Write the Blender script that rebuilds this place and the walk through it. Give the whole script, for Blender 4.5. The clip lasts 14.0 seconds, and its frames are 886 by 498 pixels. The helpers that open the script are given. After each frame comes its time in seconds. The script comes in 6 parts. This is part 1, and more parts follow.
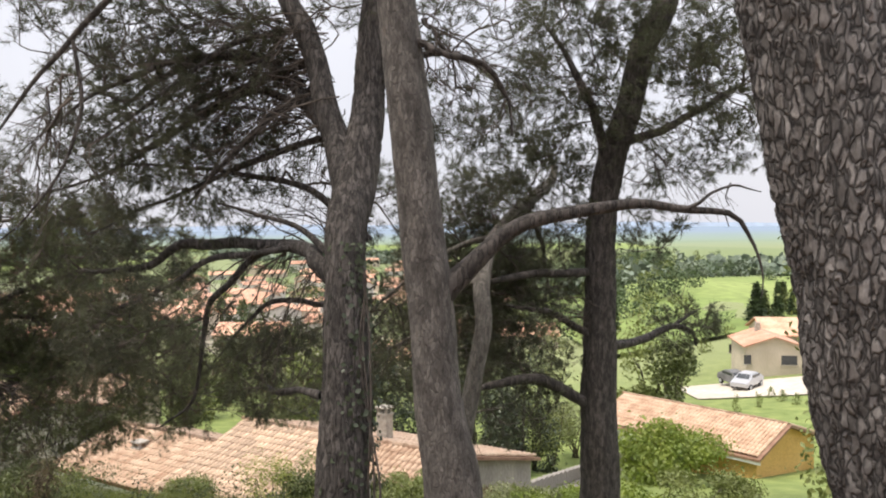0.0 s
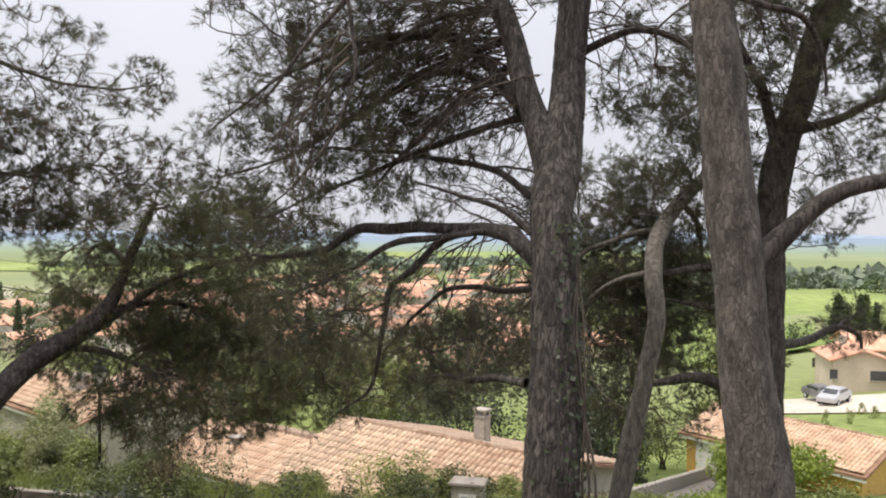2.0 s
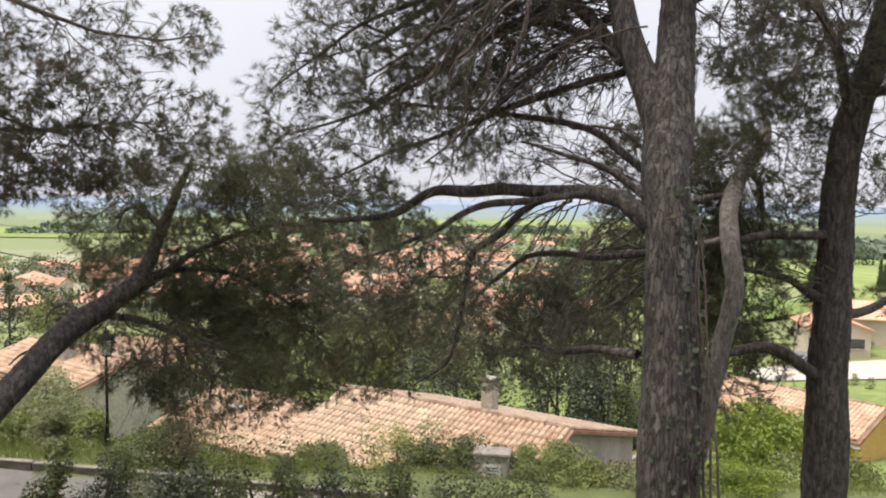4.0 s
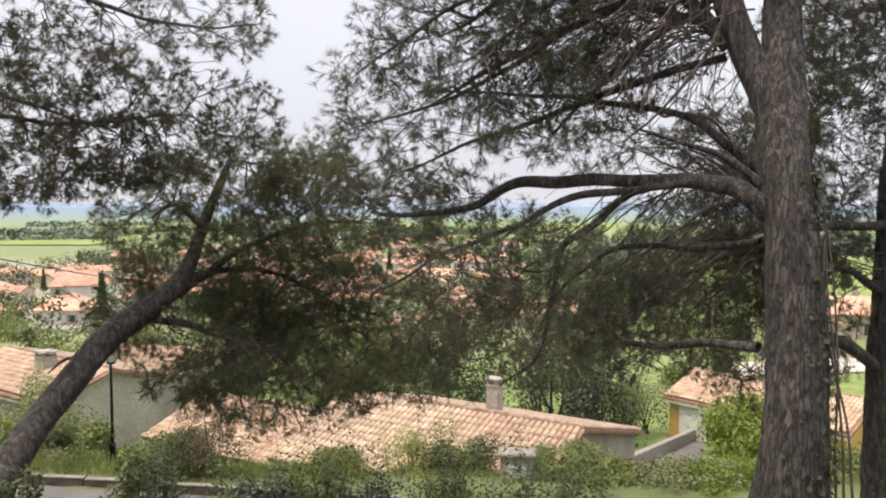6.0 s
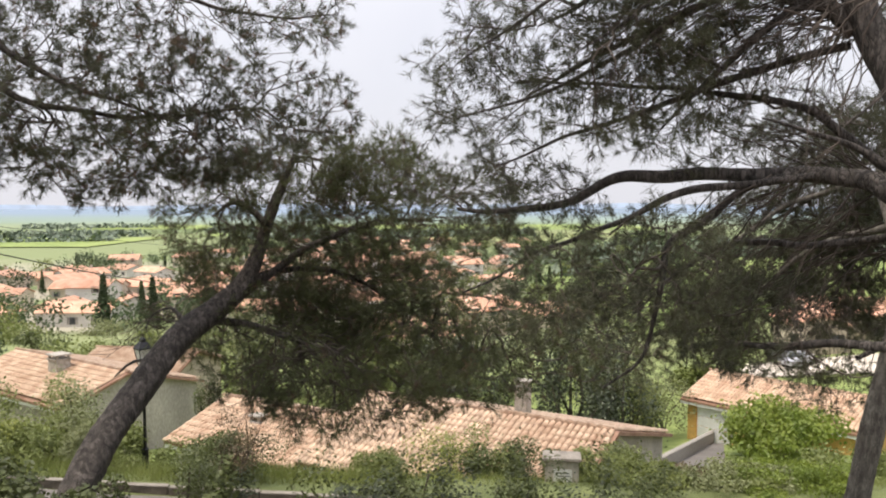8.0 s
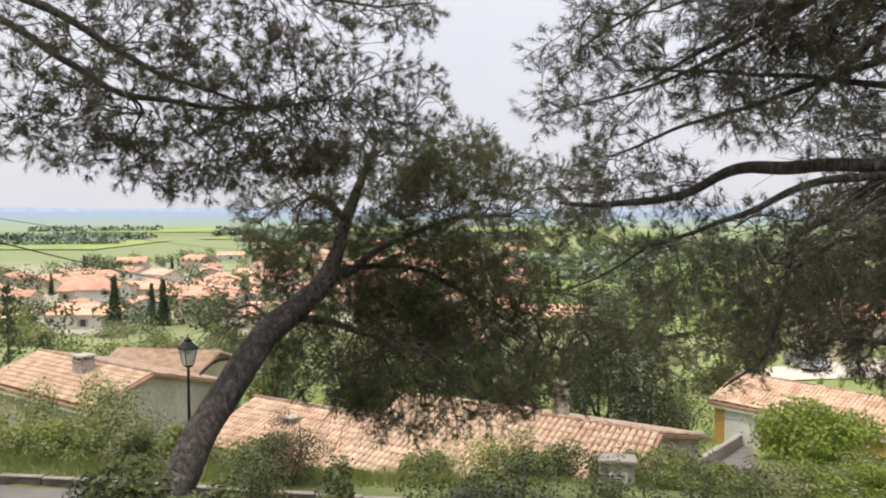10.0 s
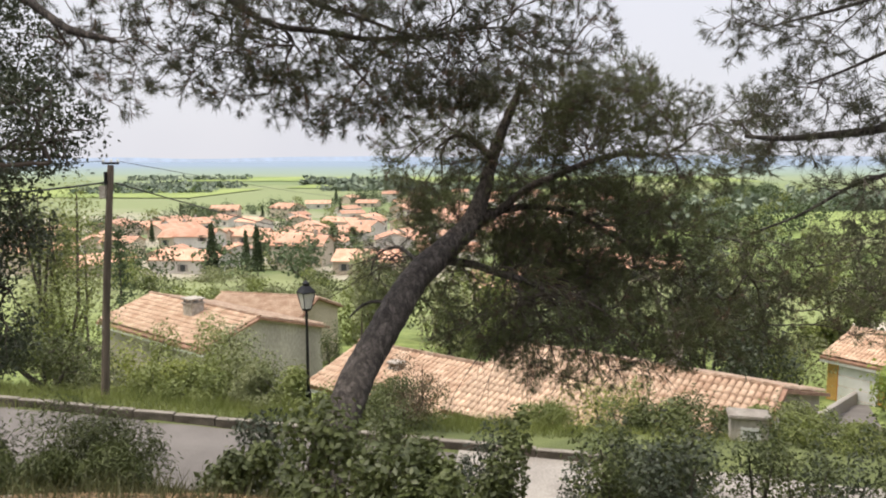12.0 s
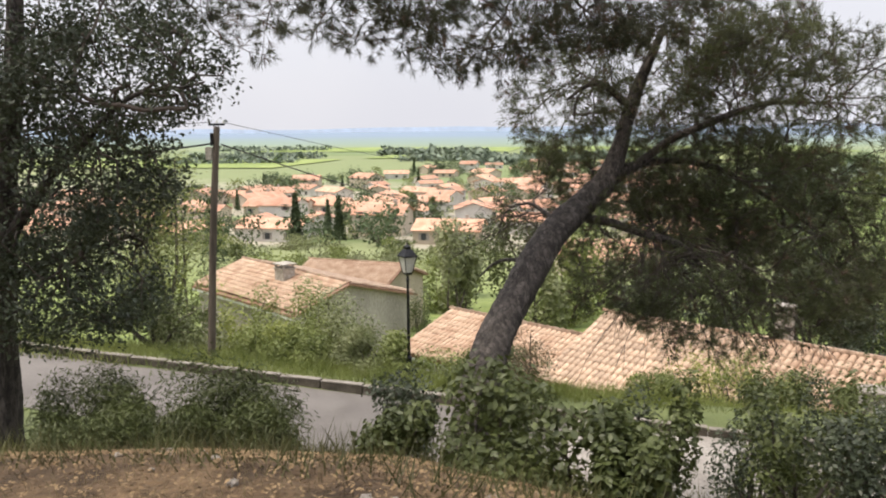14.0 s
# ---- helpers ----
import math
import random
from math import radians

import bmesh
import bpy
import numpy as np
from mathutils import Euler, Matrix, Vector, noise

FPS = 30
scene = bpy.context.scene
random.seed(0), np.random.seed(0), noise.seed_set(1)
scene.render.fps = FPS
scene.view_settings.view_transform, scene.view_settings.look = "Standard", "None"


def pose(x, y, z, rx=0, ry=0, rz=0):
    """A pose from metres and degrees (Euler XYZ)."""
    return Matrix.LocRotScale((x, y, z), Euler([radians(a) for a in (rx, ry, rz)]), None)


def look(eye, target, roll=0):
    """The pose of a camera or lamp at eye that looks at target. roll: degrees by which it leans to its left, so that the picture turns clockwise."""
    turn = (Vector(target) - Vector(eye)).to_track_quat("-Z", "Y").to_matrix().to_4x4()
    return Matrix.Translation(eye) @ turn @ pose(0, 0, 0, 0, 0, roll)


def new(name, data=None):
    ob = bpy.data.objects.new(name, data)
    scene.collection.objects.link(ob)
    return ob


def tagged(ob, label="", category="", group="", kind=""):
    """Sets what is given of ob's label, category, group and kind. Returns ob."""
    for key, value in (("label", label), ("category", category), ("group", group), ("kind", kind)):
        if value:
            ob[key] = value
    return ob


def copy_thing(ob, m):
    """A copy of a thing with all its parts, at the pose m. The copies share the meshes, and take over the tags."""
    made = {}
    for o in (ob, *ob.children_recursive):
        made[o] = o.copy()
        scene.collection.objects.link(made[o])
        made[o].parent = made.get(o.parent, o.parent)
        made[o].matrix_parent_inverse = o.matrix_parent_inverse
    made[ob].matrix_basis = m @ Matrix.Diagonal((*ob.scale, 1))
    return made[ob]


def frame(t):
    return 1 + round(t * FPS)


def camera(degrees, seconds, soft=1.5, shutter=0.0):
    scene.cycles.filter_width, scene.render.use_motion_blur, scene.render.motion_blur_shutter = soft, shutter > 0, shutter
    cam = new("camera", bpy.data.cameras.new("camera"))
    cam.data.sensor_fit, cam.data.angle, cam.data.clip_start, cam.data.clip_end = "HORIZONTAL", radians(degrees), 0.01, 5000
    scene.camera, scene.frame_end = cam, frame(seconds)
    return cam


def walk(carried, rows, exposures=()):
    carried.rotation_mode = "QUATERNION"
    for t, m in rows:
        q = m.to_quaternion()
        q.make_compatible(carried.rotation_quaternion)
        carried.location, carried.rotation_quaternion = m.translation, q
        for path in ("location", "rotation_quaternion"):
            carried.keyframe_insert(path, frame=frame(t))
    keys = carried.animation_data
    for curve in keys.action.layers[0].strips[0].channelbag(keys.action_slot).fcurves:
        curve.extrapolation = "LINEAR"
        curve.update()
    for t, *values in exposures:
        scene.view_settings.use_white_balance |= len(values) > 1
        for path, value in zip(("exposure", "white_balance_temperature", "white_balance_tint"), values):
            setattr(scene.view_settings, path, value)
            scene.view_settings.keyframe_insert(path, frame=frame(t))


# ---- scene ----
cam = camera(59.9, 14.0, soft=2.0)
PATH = [
    (0, (0.196, 0.134, 1.671), (0.171, 2.133, 1.608), -0.5),
    (0.5, (-0.23, 0.247, 1.618), (-0.278, 2.246, 1.61), -0.1),
    (1, (-0.66, 0.282, 1.564), (-0.74, 2.28, 1.58), 0.2),
    (1.5, (-0.991, 0.338, 1.503), (-1.109, 2.334, 1.483), 0.2),
    (2, (-1.332, 0.358, 1.411), (-1.509, 2.35, 1.368), 0.2),
    (2.5, (-1.725, 0.328, 1.368), (-1.919, 2.317, 1.286), -0.0),
    (3, (-1.986, 0.467, 1.359), (-2.174, 2.455, 1.25), 0.3),
    (5.5, (-3.716, 1.014, 1.261), (-3.702, 3.01, 1.132), 0.2),
    (6, (-3.996, 1.083, 1.223), (-4.01, 3.08, 1.104), 0.0),
    (6.5, (-4.309, 1.228, 1.215), (-4.274, 3.222, 1.073), -0.1),
    (7, (-4.518, 1.252, 1.204), (-4.486, 3.247, 1.055), 0.0),
    (7.5, (-4.791, 1.336, 1.185), (-4.788, 3.332, 1.063), -0.1),
    (10, (-6.243, 1.686, 1.042), (-6.257, 3.683, 0.936), -0.0),
    (10.5, (-6.44, 1.813, 1.04), (-6.508, 3.806, 0.896), 0.0),
    (11, (-6.7, 2.003, 1.016), (-6.869, 3.988, 0.832), -0.3),
    (11.5, (-6.947, 2.114, 0.972), (-7.151, 4.093, 0.766), -0.4),
    (12, (-7.176, 2.154, 0.899), (-7.401, 4.127, 0.662), -0.2),
    (12.5, (-7.396, 2.296, 0.904), (-7.69, 4.265, 0.715), -0.3),
    (13, (-7.611, 2.408, 0.886), (-7.928, 4.377, 0.747), -0.6),
    (13.5, (-7.775, 2.437, 0.786), (-8.093, 4.404, 0.614), -0.5),
    (14, (-7.934, 2.552, 0.659), (-8.352, 4.483, 0.348), -0.5),
]
walk(cam, [(t, look(eye, target, roll)) for t, eye, target, roll in PATH], [(0.0, 0.26, 6650, 10.5), (1.0, 0.12, 6650, 10.5), (3.0, 0.2, 6650, 10.5), (7.5, 0.26, 6680, 10.5), (10.0, 0.18, 6680, 10.5), (14.0, 0.24, 6680, 10.5)])

# ---------------- light ----------------
world = bpy.data.worlds.new("overcast_sky")
scene.world = world
world.use_nodes = True
wn, wl = world.node_tree.nodes, world.node_tree.links
wn.clear()
w_out = wn.new("ShaderNodeOutputWorld")
w_bg = wn.new("ShaderNodeBackground")
w_sky = wn.new("ShaderNodeTexSky")
w_sky.sky_type = 'NISHITA'
w_sky.sun_disc = False
w_sky.sun_elevation, w_sky.sun_rotation = radians(69), radians(242)
w_sky.dust_density, w_sky.air_density, w_sky.altitude = 4.0, 1.0, 100
w_mix = wn.new("ShaderNodeMix")
w_mix.data_type = 'RGBA'
w_mix.inputs[0].default_value = 0.86
w_tc = wn.new("ShaderNodeTexCoord")
w_cloud = wn.new("ShaderNodeTexNoise")
w_cloud.inputs["Scale"].default_value = 2.2
w_cloud.inputs["Detail"].default_value = 4
w_ramp = wn.new("ShaderNodeValToRGB")
w_ramp.color_ramp.elements[0].position, w_ramp.color_ramp.elements[0].color = 0.3, (6.6, 6.75, 7.5, 1)
w_ramp.color_ramp.elements[1].position, w_ramp.color_ramp.elements[1].color = 0.72, (7.6, 7.65, 8.2, 1)
wl.new(w_tc.outputs["Generated"], w_cloud.inputs["Vector"])
wl.new(w_cloud.outputs["Fac"], w_ramp.inputs[0])
wl.new(w_sky.outputs[0], w_mix.inputs[6])
wl.new(w_ramp.outputs[0], w_mix.inputs[7])
# an overcast sky grows brighter towards the zenith
w_sep = wn.new("ShaderNodeSeparateXYZ")
wl.new(w_tc.outputs["Generated"], w_sep.inputs[0])
w_up = wn.new("ShaderNodeMath")
w_up.operation = 'MAXIMUM'
w_up.inputs[1].default_value = 0.0
wl.new(w_sep.outputs["Z"], w_up.inputs[0])
w_sq = wn.new("ShaderNodeMath")
w_sq.operation = 'MULTIPLY'
wl.new(w_up.outputs[0], w_sq.inputs[0])
wl.new(w_up.outputs[0], w_sq.inputs[1])
w_gain = wn.new("ShaderNodeMath")
w_gain.operation = 'MULTIPLY_ADD'
w_gain.inputs[1].default_value, w_gain.inputs[2].default_value = 1.5, 0.97
wl.new(w_sq.outputs[0], w_gain.inputs[0])
w_scale = wn.new("ShaderNodeVectorMath")
w_scale.operation = 'SCALE'
wl.new(w_mix.outputs[2], w_scale.inputs[0])
wl.new(w_gain.outputs[0], w_scale.inputs["Scale"])
wl.new(w_scale.outputs[0], w_bg.inputs["Color"])
wl.new(w_bg.outputs[0], w_out.inputs["Surface"])
w_bg.inputs["Strength"].default_value = 0.112

sun = new("sun", bpy.data.lights.new("sun", 'SUN'))
sun.data.energy, sun.data.angle, sun.data.color = 2.5, radians(14), (1.0, 0.91, 0.78)
sun.matrix_world = look((0, 0, 50), (17, 9, 0))
scene.view_settings.exposure = 0.0


# ---------------- materials ----------------
def mat(name, c1, c2, scale=6.0, rough=0.85, bump=0.3, fine=40.0, metal=0.0, stretch=(1, 1, 1), c3=None, random_tint=0.0,
        translucent=0.0, distance=0.02, pos=(0.35, 0.65)):
    """Noise-mixed surface: two colours at a large scale, grain and bump at a fine one."""
    m = bpy.data.materials.new(name)
    m.use_nodes = True
    n, l = m.node_tree.nodes, m.node_tree.links
    b = n["Principled BSDF"]
    b.inputs["Roughness"].default_value, b.inputs["Metallic"].default_value = rough, metal
    tc, mp = n.new("ShaderNodeTexCoord"), n.new("ShaderNodeMapping")
    mp.inputs["Scale"].default_value = stretch
    l.new(tc.outputs["Object"], mp.inputs["Vector"])
    a = n.new("ShaderNodeTexNoise")
    a.inputs["Scale"].default_value, a.inputs["Detail"].default_value = scale, 5
    f = n.new("ShaderNodeTexNoise")
    f.inputs["Scale"].default_value, f.inputs["Detail"].default_value = fine, 3
    l.new(mp.outputs[0], a.inputs["Vector"])
    l.new(mp.outputs[0], f.inputs["Vector"])
    r = n.new("ShaderNodeValToRGB")
    r.color_ramp.elements[0].position, r.color_ramp.elements[0].color = pos[0], (*c1, 1)
    r.color_ramp.elements[1].position, r.color_ramp.elements[1].color = pos[1], (*c2, 1)
    if c3:
        e = r.color_ramp.elements.new(0.9)
        e.color = (*c3, 1)
    l.new(a.outputs["Fac"], r.inputs[0])
    mul = n.new("ShaderNodeMix")
    mul.data_type, mul.blend_type = 'RGBA', 'MULTIPLY'
    mul.inputs[0].default_value = 1.0
    g = n.new("ShaderNodeMapRange")
    g.inputs[1].default_value, g.inputs[2].default_value = 0.25, 0.75
    g.inputs[3].default_value, g.inputs[4].default_value = 0.72, 1.18
    l.new(f.outputs["Fac"], g.inputs[0])
    l.new(r.outputs[0], mul.inputs[6])
    l.new(g.outputs[0], mul.inputs[7])
    col = mul.outputs[2]
    if random_tint:
        oi = n.new("ShaderNodeObjectInfo")
        mr = n.new("ShaderNodeMapRange")
        mr.inputs[3].default_value, mr.inputs[4].default_value = 1 - random_tint, 1 + random_tint
        l.new(oi.outputs["Random"], mr.inputs[0])
        m2 = n.new("ShaderNodeMix")
        m2.data_type, m2.blend_type = 'RGBA', 'MULTIPLY'
        m2.inputs[0].default_value = 1.0
        l.new(col, m2.inputs[6])
        l.new(mr.outputs[0], m2.inputs[7])
        col = m2.outputs[2]
    l.new(col, b.inputs["Base Color"])
    if bump:
        bp = n.new("ShaderNodeBump")
        bp.inputs["Strength"].default_value, bp.inputs["Distance"].default_value = bump, distance
        l.new(f.outputs["Fac"], bp.inputs["Height"])
        l.new(bp.outputs[0], b.inputs["Normal"])
    if translucent:
        tr = n.new("ShaderNodeBsdfTranslucent")
        ms = n.new("ShaderNodeMixShader")
        ms.inputs[0].default_value = translucent
        l.new(col, tr.inputs["Color"])
        l.new(b.outputs[0], ms.inputs[1])
        l.new(tr.outputs[0], ms.inputs[2])
        l.new(ms.outputs[0], n["Material Output"].inputs["Surface"])
    return m


def bark_mat(name, dark, light, scale=9.0, stretch=(1, 1, 0.3), red=None, crack=0.5, width=0.1, tones=0.3, warped=0.09):
    """Plated bark: each plate its own tone, dark cracks between them, grain on top."""
    m = mat(name, dark, light, scale=14, rough=0.95, bump=0, fine=90, stretch=(1, 1, 0.5), c3=red)
    n, l = m.node_tree.nodes, m.node_tree.links
    b = n["Principled BSDF"]
    src = b.inputs["Base Color"].links[0].from_socket
    tc, mp = n.new("ShaderNodeTexCoord"), n.new("ShaderNodeMapping")
    mp.inputs["Scale"].default_value = stretch
    l.new(tc.outputs["Object"], mp.inputs["Vector"])
    warp = n.new("ShaderNodeTexNoise")
    warp.inputs["Scale"].default_value, warp.inputs["Detail"].default_value = 16, 3
    add = n.new("ShaderNodeVectorMath")
    add.operation = 'MULTIPLY_ADD'
    add.inputs[1].default_value = (warped, warped, warped)
    l.new(mp.outputs[0], warp.inputs["Vector"])
    l.new(warp.outputs["Color"], add.inputs[0])
    l.new(mp.outputs[0], add.inputs[2])
    tone, edge = n.new("ShaderNodeTexVoronoi"), n.new("ShaderNodeTexVoronoi")
    edge.feature = 'DISTANCE_TO_EDGE'
    for v in (tone, edge):
        v.inputs["Scale"].default_value = scale
        l.new(add.outputs[0], v.inputs["Vector"])
    ts = n.new("ShaderNodeSeparateXYZ")
    l.new(tone.outputs["Color"], ts.inputs[0])
    tr = n.new("ShaderNodeMapRange")
    tr.inputs[3].default_value, tr.inputs[4].default_value = 1 - tones, 1 + tones
    l.new(ts.outputs["X"], tr.inputs[0])
    mr = n.new("ShaderNodeMapRange")
    mr.inputs[1].default_value, mr.inputs[2].default_value = 0.01, width
    mr.inputs[3].default_value, mr.inputs[4].default_value = crack, 1.0
    l.new(edge.outputs["Distance"], mr.inputs[0])
    both = n.new("ShaderNodeMath")
    both.operation = 'MULTIPLY'
    l.new(tr.outputs[0], both.inputs[0])
    l.new(mr.outputs[0], both.inputs[1])
    mul = n.new("ShaderNodeMix")
    mul.data_type, mul.blend_type = 'RGBA', 'MULTIPLY'
    mul.inputs[0].default_value = 1.0
    l.new(src, mul.inputs[6])
    l.new(both.outputs[0], mul.inputs[7])
    l.new(mul.outputs[2], b.inputs["Base Color"])
    fine = n.new("ShaderNodeTexNoise")
    fine.inputs["Scale"].default_value = 70
    l.new(mp.outputs[0], fine.inputs["Vector"])
    sm = n.new("ShaderNodeMath")
    sm.operation = 'MULTIPLY_ADD'
    sm.inputs[1].default_value = 0.3
    l.new(fine.outputs["Fac"], sm.inputs[0])
    l.new(both.outputs[0], sm.inputs[2])
    bp = n.new("ShaderNodeBump")
    bp.inputs["Strength"].default_value, bp.inputs["Distance"].default_value = 0.9, 0.015
    l.new(sm.outputs[0], bp.inputs["Height"])
    l.new(bp.outputs[0], b.inputs["Normal"])
    return m


BARK = bark_mat("pine_bark", (0.066, 0.057, 0.05), (0.135, 0.119, 0.106), 22.0, (1, 1, 0.17), red=(0.14, 0.1, 0.08), crack=0.42, width=0.16, tones=0.38)
BARK_NEAR = bark_mat("pine_bark_near", (0.14, 0.124, 0.113), (0.25, 0.231, 0.215), 30.0, (1, 1, 0.4), red=(0.25, 0.16, 0.125), crack=0.28, width=0.2, tones=0.5, warped=0.05)
BARK_SMOOTH = bark_mat("young_pine_bark", (0.1, 0.088, 0.076), (0.185, 0.165, 0.145), 38.0, (1, 1, 0.4), red=(0.12, 0.085, 0.066), crack=0.7, width=0.12, tones=0.3)
BARK_DARK = bark_mat("dark_bark", (0.052, 0.044, 0.038), (0.12, 0.103, 0.09), 26.0, (1, 1, 0.17), crack=0.5, tones=0.36)
BARK_PALE = bark_mat("pale_bark", (0.115, 0.1, 0.085), (0.215, 0.195, 0.168), 34.0, (1, 1, 0.25), crack=0.66, tones=0.28)
TWIG = mat("twig_bark", (0.05, 0.04, 0.033), (0.13, 0.105, 0.085), 4.0, bump=0)
NEEDLE = mat("pine_needles", (0.055, 0.058, 0.032), (0.115, 0.122, 0.065), 1.3, rough=0.6, bump=0, fine=9, translucent=0.3)
NEEDLE_LIGHT = mat("pine_needles_light", (0.07, 0.08, 0.035), (0.155, 0.17, 0.072), 1.1, rough=0.6, bump=0, fine=9, translucent=0.35)
NEEDLE_DEAD = mat("dead_pine_needles", (0.09, 0.06, 0.04), (0.19, 0.125, 0.08), 1.6, rough=0.8, bump=0, fine=9, translucent=0.2)
LEAF_OAK = mat("holm_oak_leaves", (0.04, 0.052, 0.028), (0.085, 0.105, 0.055), 1.5, rough=0.45, bump=0, fine=11, translucent=0.2)
LEAF_DARK = mat("dark_shrub_leaves", (0.06, 0.075, 0.022), (0.125, 0.15, 0.045), 2.0, rough=0.5, bump=0, fine=12, translucent=0.25)
LEAF_MID = mat("shrub_leaves", (0.13, 0.16, 0.04), (0.25, 0.285, 0.085), 2.0, rough=0.5, bump=0, fine=12, translucent=0.3)
LEAF_BRIGHT = mat("bright_shrub_leaves", (0.14, 0.2, 0.03), (0.28, 0.34, 0.06), 1.2, rough=0.5, bump=0, fine=12, translucent=0.35)
LEAF_YELLOW = mat("yellow_green_leaves", (0.2, 0.24, 0.05), (0.36, 0.38, 0.1), 1.5, rough=0.5, bump=0, fine=12, translucent=0.35)
LEAF_OLIVE = mat("olive_leaves", (0.15, 0.17, 0.07), (0.28, 0.3, 0.14), 1.5, rough=0.5, bump=0, fine=12, translucent=0.25)
LEAF_BROWN = mat("dry_shrub_leaves", (0.1, 0.075, 0.045), (0.2, 0.15, 0.085), 2.0, rough=0.7, bump=0, fine=12, translucent=0.25)
LEAF_FAR = mat("far_tree_leaves", (0.05, 0.075, 0.032), (0.11, 0.15, 0.065), 0.5, rough=0.7, bump=0, fine=3, translucent=0.25, random_tint=0.25)
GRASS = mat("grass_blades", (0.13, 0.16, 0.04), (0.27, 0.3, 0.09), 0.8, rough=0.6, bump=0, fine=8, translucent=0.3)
# darker copy of the grass above, with the trees' shade put into its colour
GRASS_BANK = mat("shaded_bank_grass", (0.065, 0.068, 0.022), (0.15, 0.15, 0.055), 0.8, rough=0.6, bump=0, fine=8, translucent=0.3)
GRASS_DRY = mat("dry_grass_blades", (0.11, 0.085, 0.042), (0.26, 0.21, 0.11), 0.8, rough=0.7, bump=0, fine=8, translucent=0.2)
ASPHALT = mat("road_asphalt", (0.125, 0.112, 0.101), (0.185, 0.168, 0.152), 0.7, rough=0.9, bump=0.3, fine=60)
CONCRETE = mat("pale_concrete", (0.26, 0.235, 0.205), (0.37, 0.34, 0.3), 1.2, rough=0.9, bump=0.2, fine=25)
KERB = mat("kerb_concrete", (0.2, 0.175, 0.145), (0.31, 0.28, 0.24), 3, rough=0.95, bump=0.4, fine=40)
# body of the kerb stones, darker than their caps
KERB_FACE = mat("dark_kerb_face", (0.06, 0.05, 0.038), (0.13, 0.11, 0.085), 5, rough=0.95, bump=0.5, fine=40)
RENDER_GREY = mat("grey_wall_render", (0.34, 0.31, 0.27), (0.47, 0.43, 0.375), 0.6, rough=0.95, bump=0.3, fine=14, stretch=(1, 1, 0.4))
RENDER_CREAM = mat("cream_wall_render", (0.46, 0.39, 0.3), (0.58, 0.5, 0.4), 0.4, rough=0.95, bump=0.15, fine=12, random_tint=0.16)
RENDER_WHITE = mat("white_wall_render", (0.52, 0.49, 0.45), (0.64, 0.61, 0.56), 0.4, rough=0.95, bump=0.15, fine=12, random_tint=0.1)
RENDER_YELLOW = mat("ochre_wall_render", (0.6, 0.36, 0.11), (0.72, 0.46, 0.17), 0.5, rough=0.95, bump=0.2, fine=14)
RENDER_ORANGE = mat("orange_wall_render", (0.55, 0.25, 0.05), (0.66, 0.32, 0.08), 0.5, rough=0.95, bump=0.2, fine=14)
TILE = mat("clay_roof_tile", (0.44, 0.285, 0.19), (0.63, 0.465, 0.335), 1.7, rough=0.9, bump=0.3, fine=22, c3=(0.66, 0.51, 0.4), random_tint=0.25)
TILE_BASE = mat("clay_roof_channel", (0.24, 0.13, 0.085), (0.36, 0.22, 0.15), 2, rough=0.95, bump=0.3, fine=22)
TILE_FAR = mat("far_clay_roof", (0.48, 0.24, 0.15), (0.6, 0.37, 0.26), 0.5, rough=0.9, bump=0.3, fine=5, random_tint=0.25)
STONE = mat("chimney_stone", (0.3, 0.27, 0.23), (0.47, 0.43, 0.37), 5, rough=0.95, bump=0.5, fine=30)
IRON = mat("black_iron", (0.012, 0.012, 0.013), (0.03, 0.03, 0.032), 8, rough=0.45, metal=0.6, bump=0.1)
WOOD_POLE = mat("weathered_pole_wood", (0.07, 0.055, 0.042), (0.14, 0.11, 0.085), 4, rough=0.9, bump=0.5, fine=30, stretch=(1, 1, 0.1))
GLASS_MILK = mat("milky_lantern_glass", (0.5, 0.48, 0.44), (0.62, 0.6, 0.55), 5, rough=0.25, bump=0)
WINDOW = mat("dark_window_glass", (0.03, 0.035, 0.04), (0.06, 0.065, 0.07), 1, rough=0.15, bump=0)
SHUTTER = mat("painted_shutter", (0.22, 0.2, 0.18), (0.36, 0.33, 0.3), 2, rough=0.7, bump=0.1, random_tint=0.3)
WHITE_PAINT = mat("white_paint", (0.66, 0.66, 0.64), (0.78, 0.78, 0.76), 2, rough=0.6, bump=0.05)
DARK_INK = mat("dark_print", (0.1, 0.1, 0.1), (0.2, 0.2, 0.2), 2, rough=0.6, bump=0)
CAR_PAINT = mat("silver_car_paint", (0.5, 0.51, 0.53), (0.56, 0.57, 0.6), 2, rough=0.3, metal=0.3, bump=0)
RUBBER = mat("tyre_rubber", (0.02, 0.02, 0.02), (0.035, 0.035, 0.035), 5, rough=0.9, bump=0.1)
LITTER = mat("dry_fallen_leaves", (0.08, 0.048, 0.024), (0.3, 0.205, 0.105), 9, rough=0.9, bump=0.1, fine=30)
FIELD = mat("vineyard_green", (0.17, 0.235, 0.06), (0.27, 0.33, 0.1), 0.03, rough=1, bump=0, fine=0.6, stretch=(1, 0.25, 1))
FIELD_OLIVE = mat("meadow_green", (0.17, 0.205, 0.08), (0.25, 0.28, 0.12), 0.1, rough=1, bump=0, fine=1.5)
BARE_SOIL = mat("pale_bare_soil", (0.5, 0.44, 0.36), (0.62, 0.56, 0.47), 0.15, rough=1, bump=0.1, fine=2)


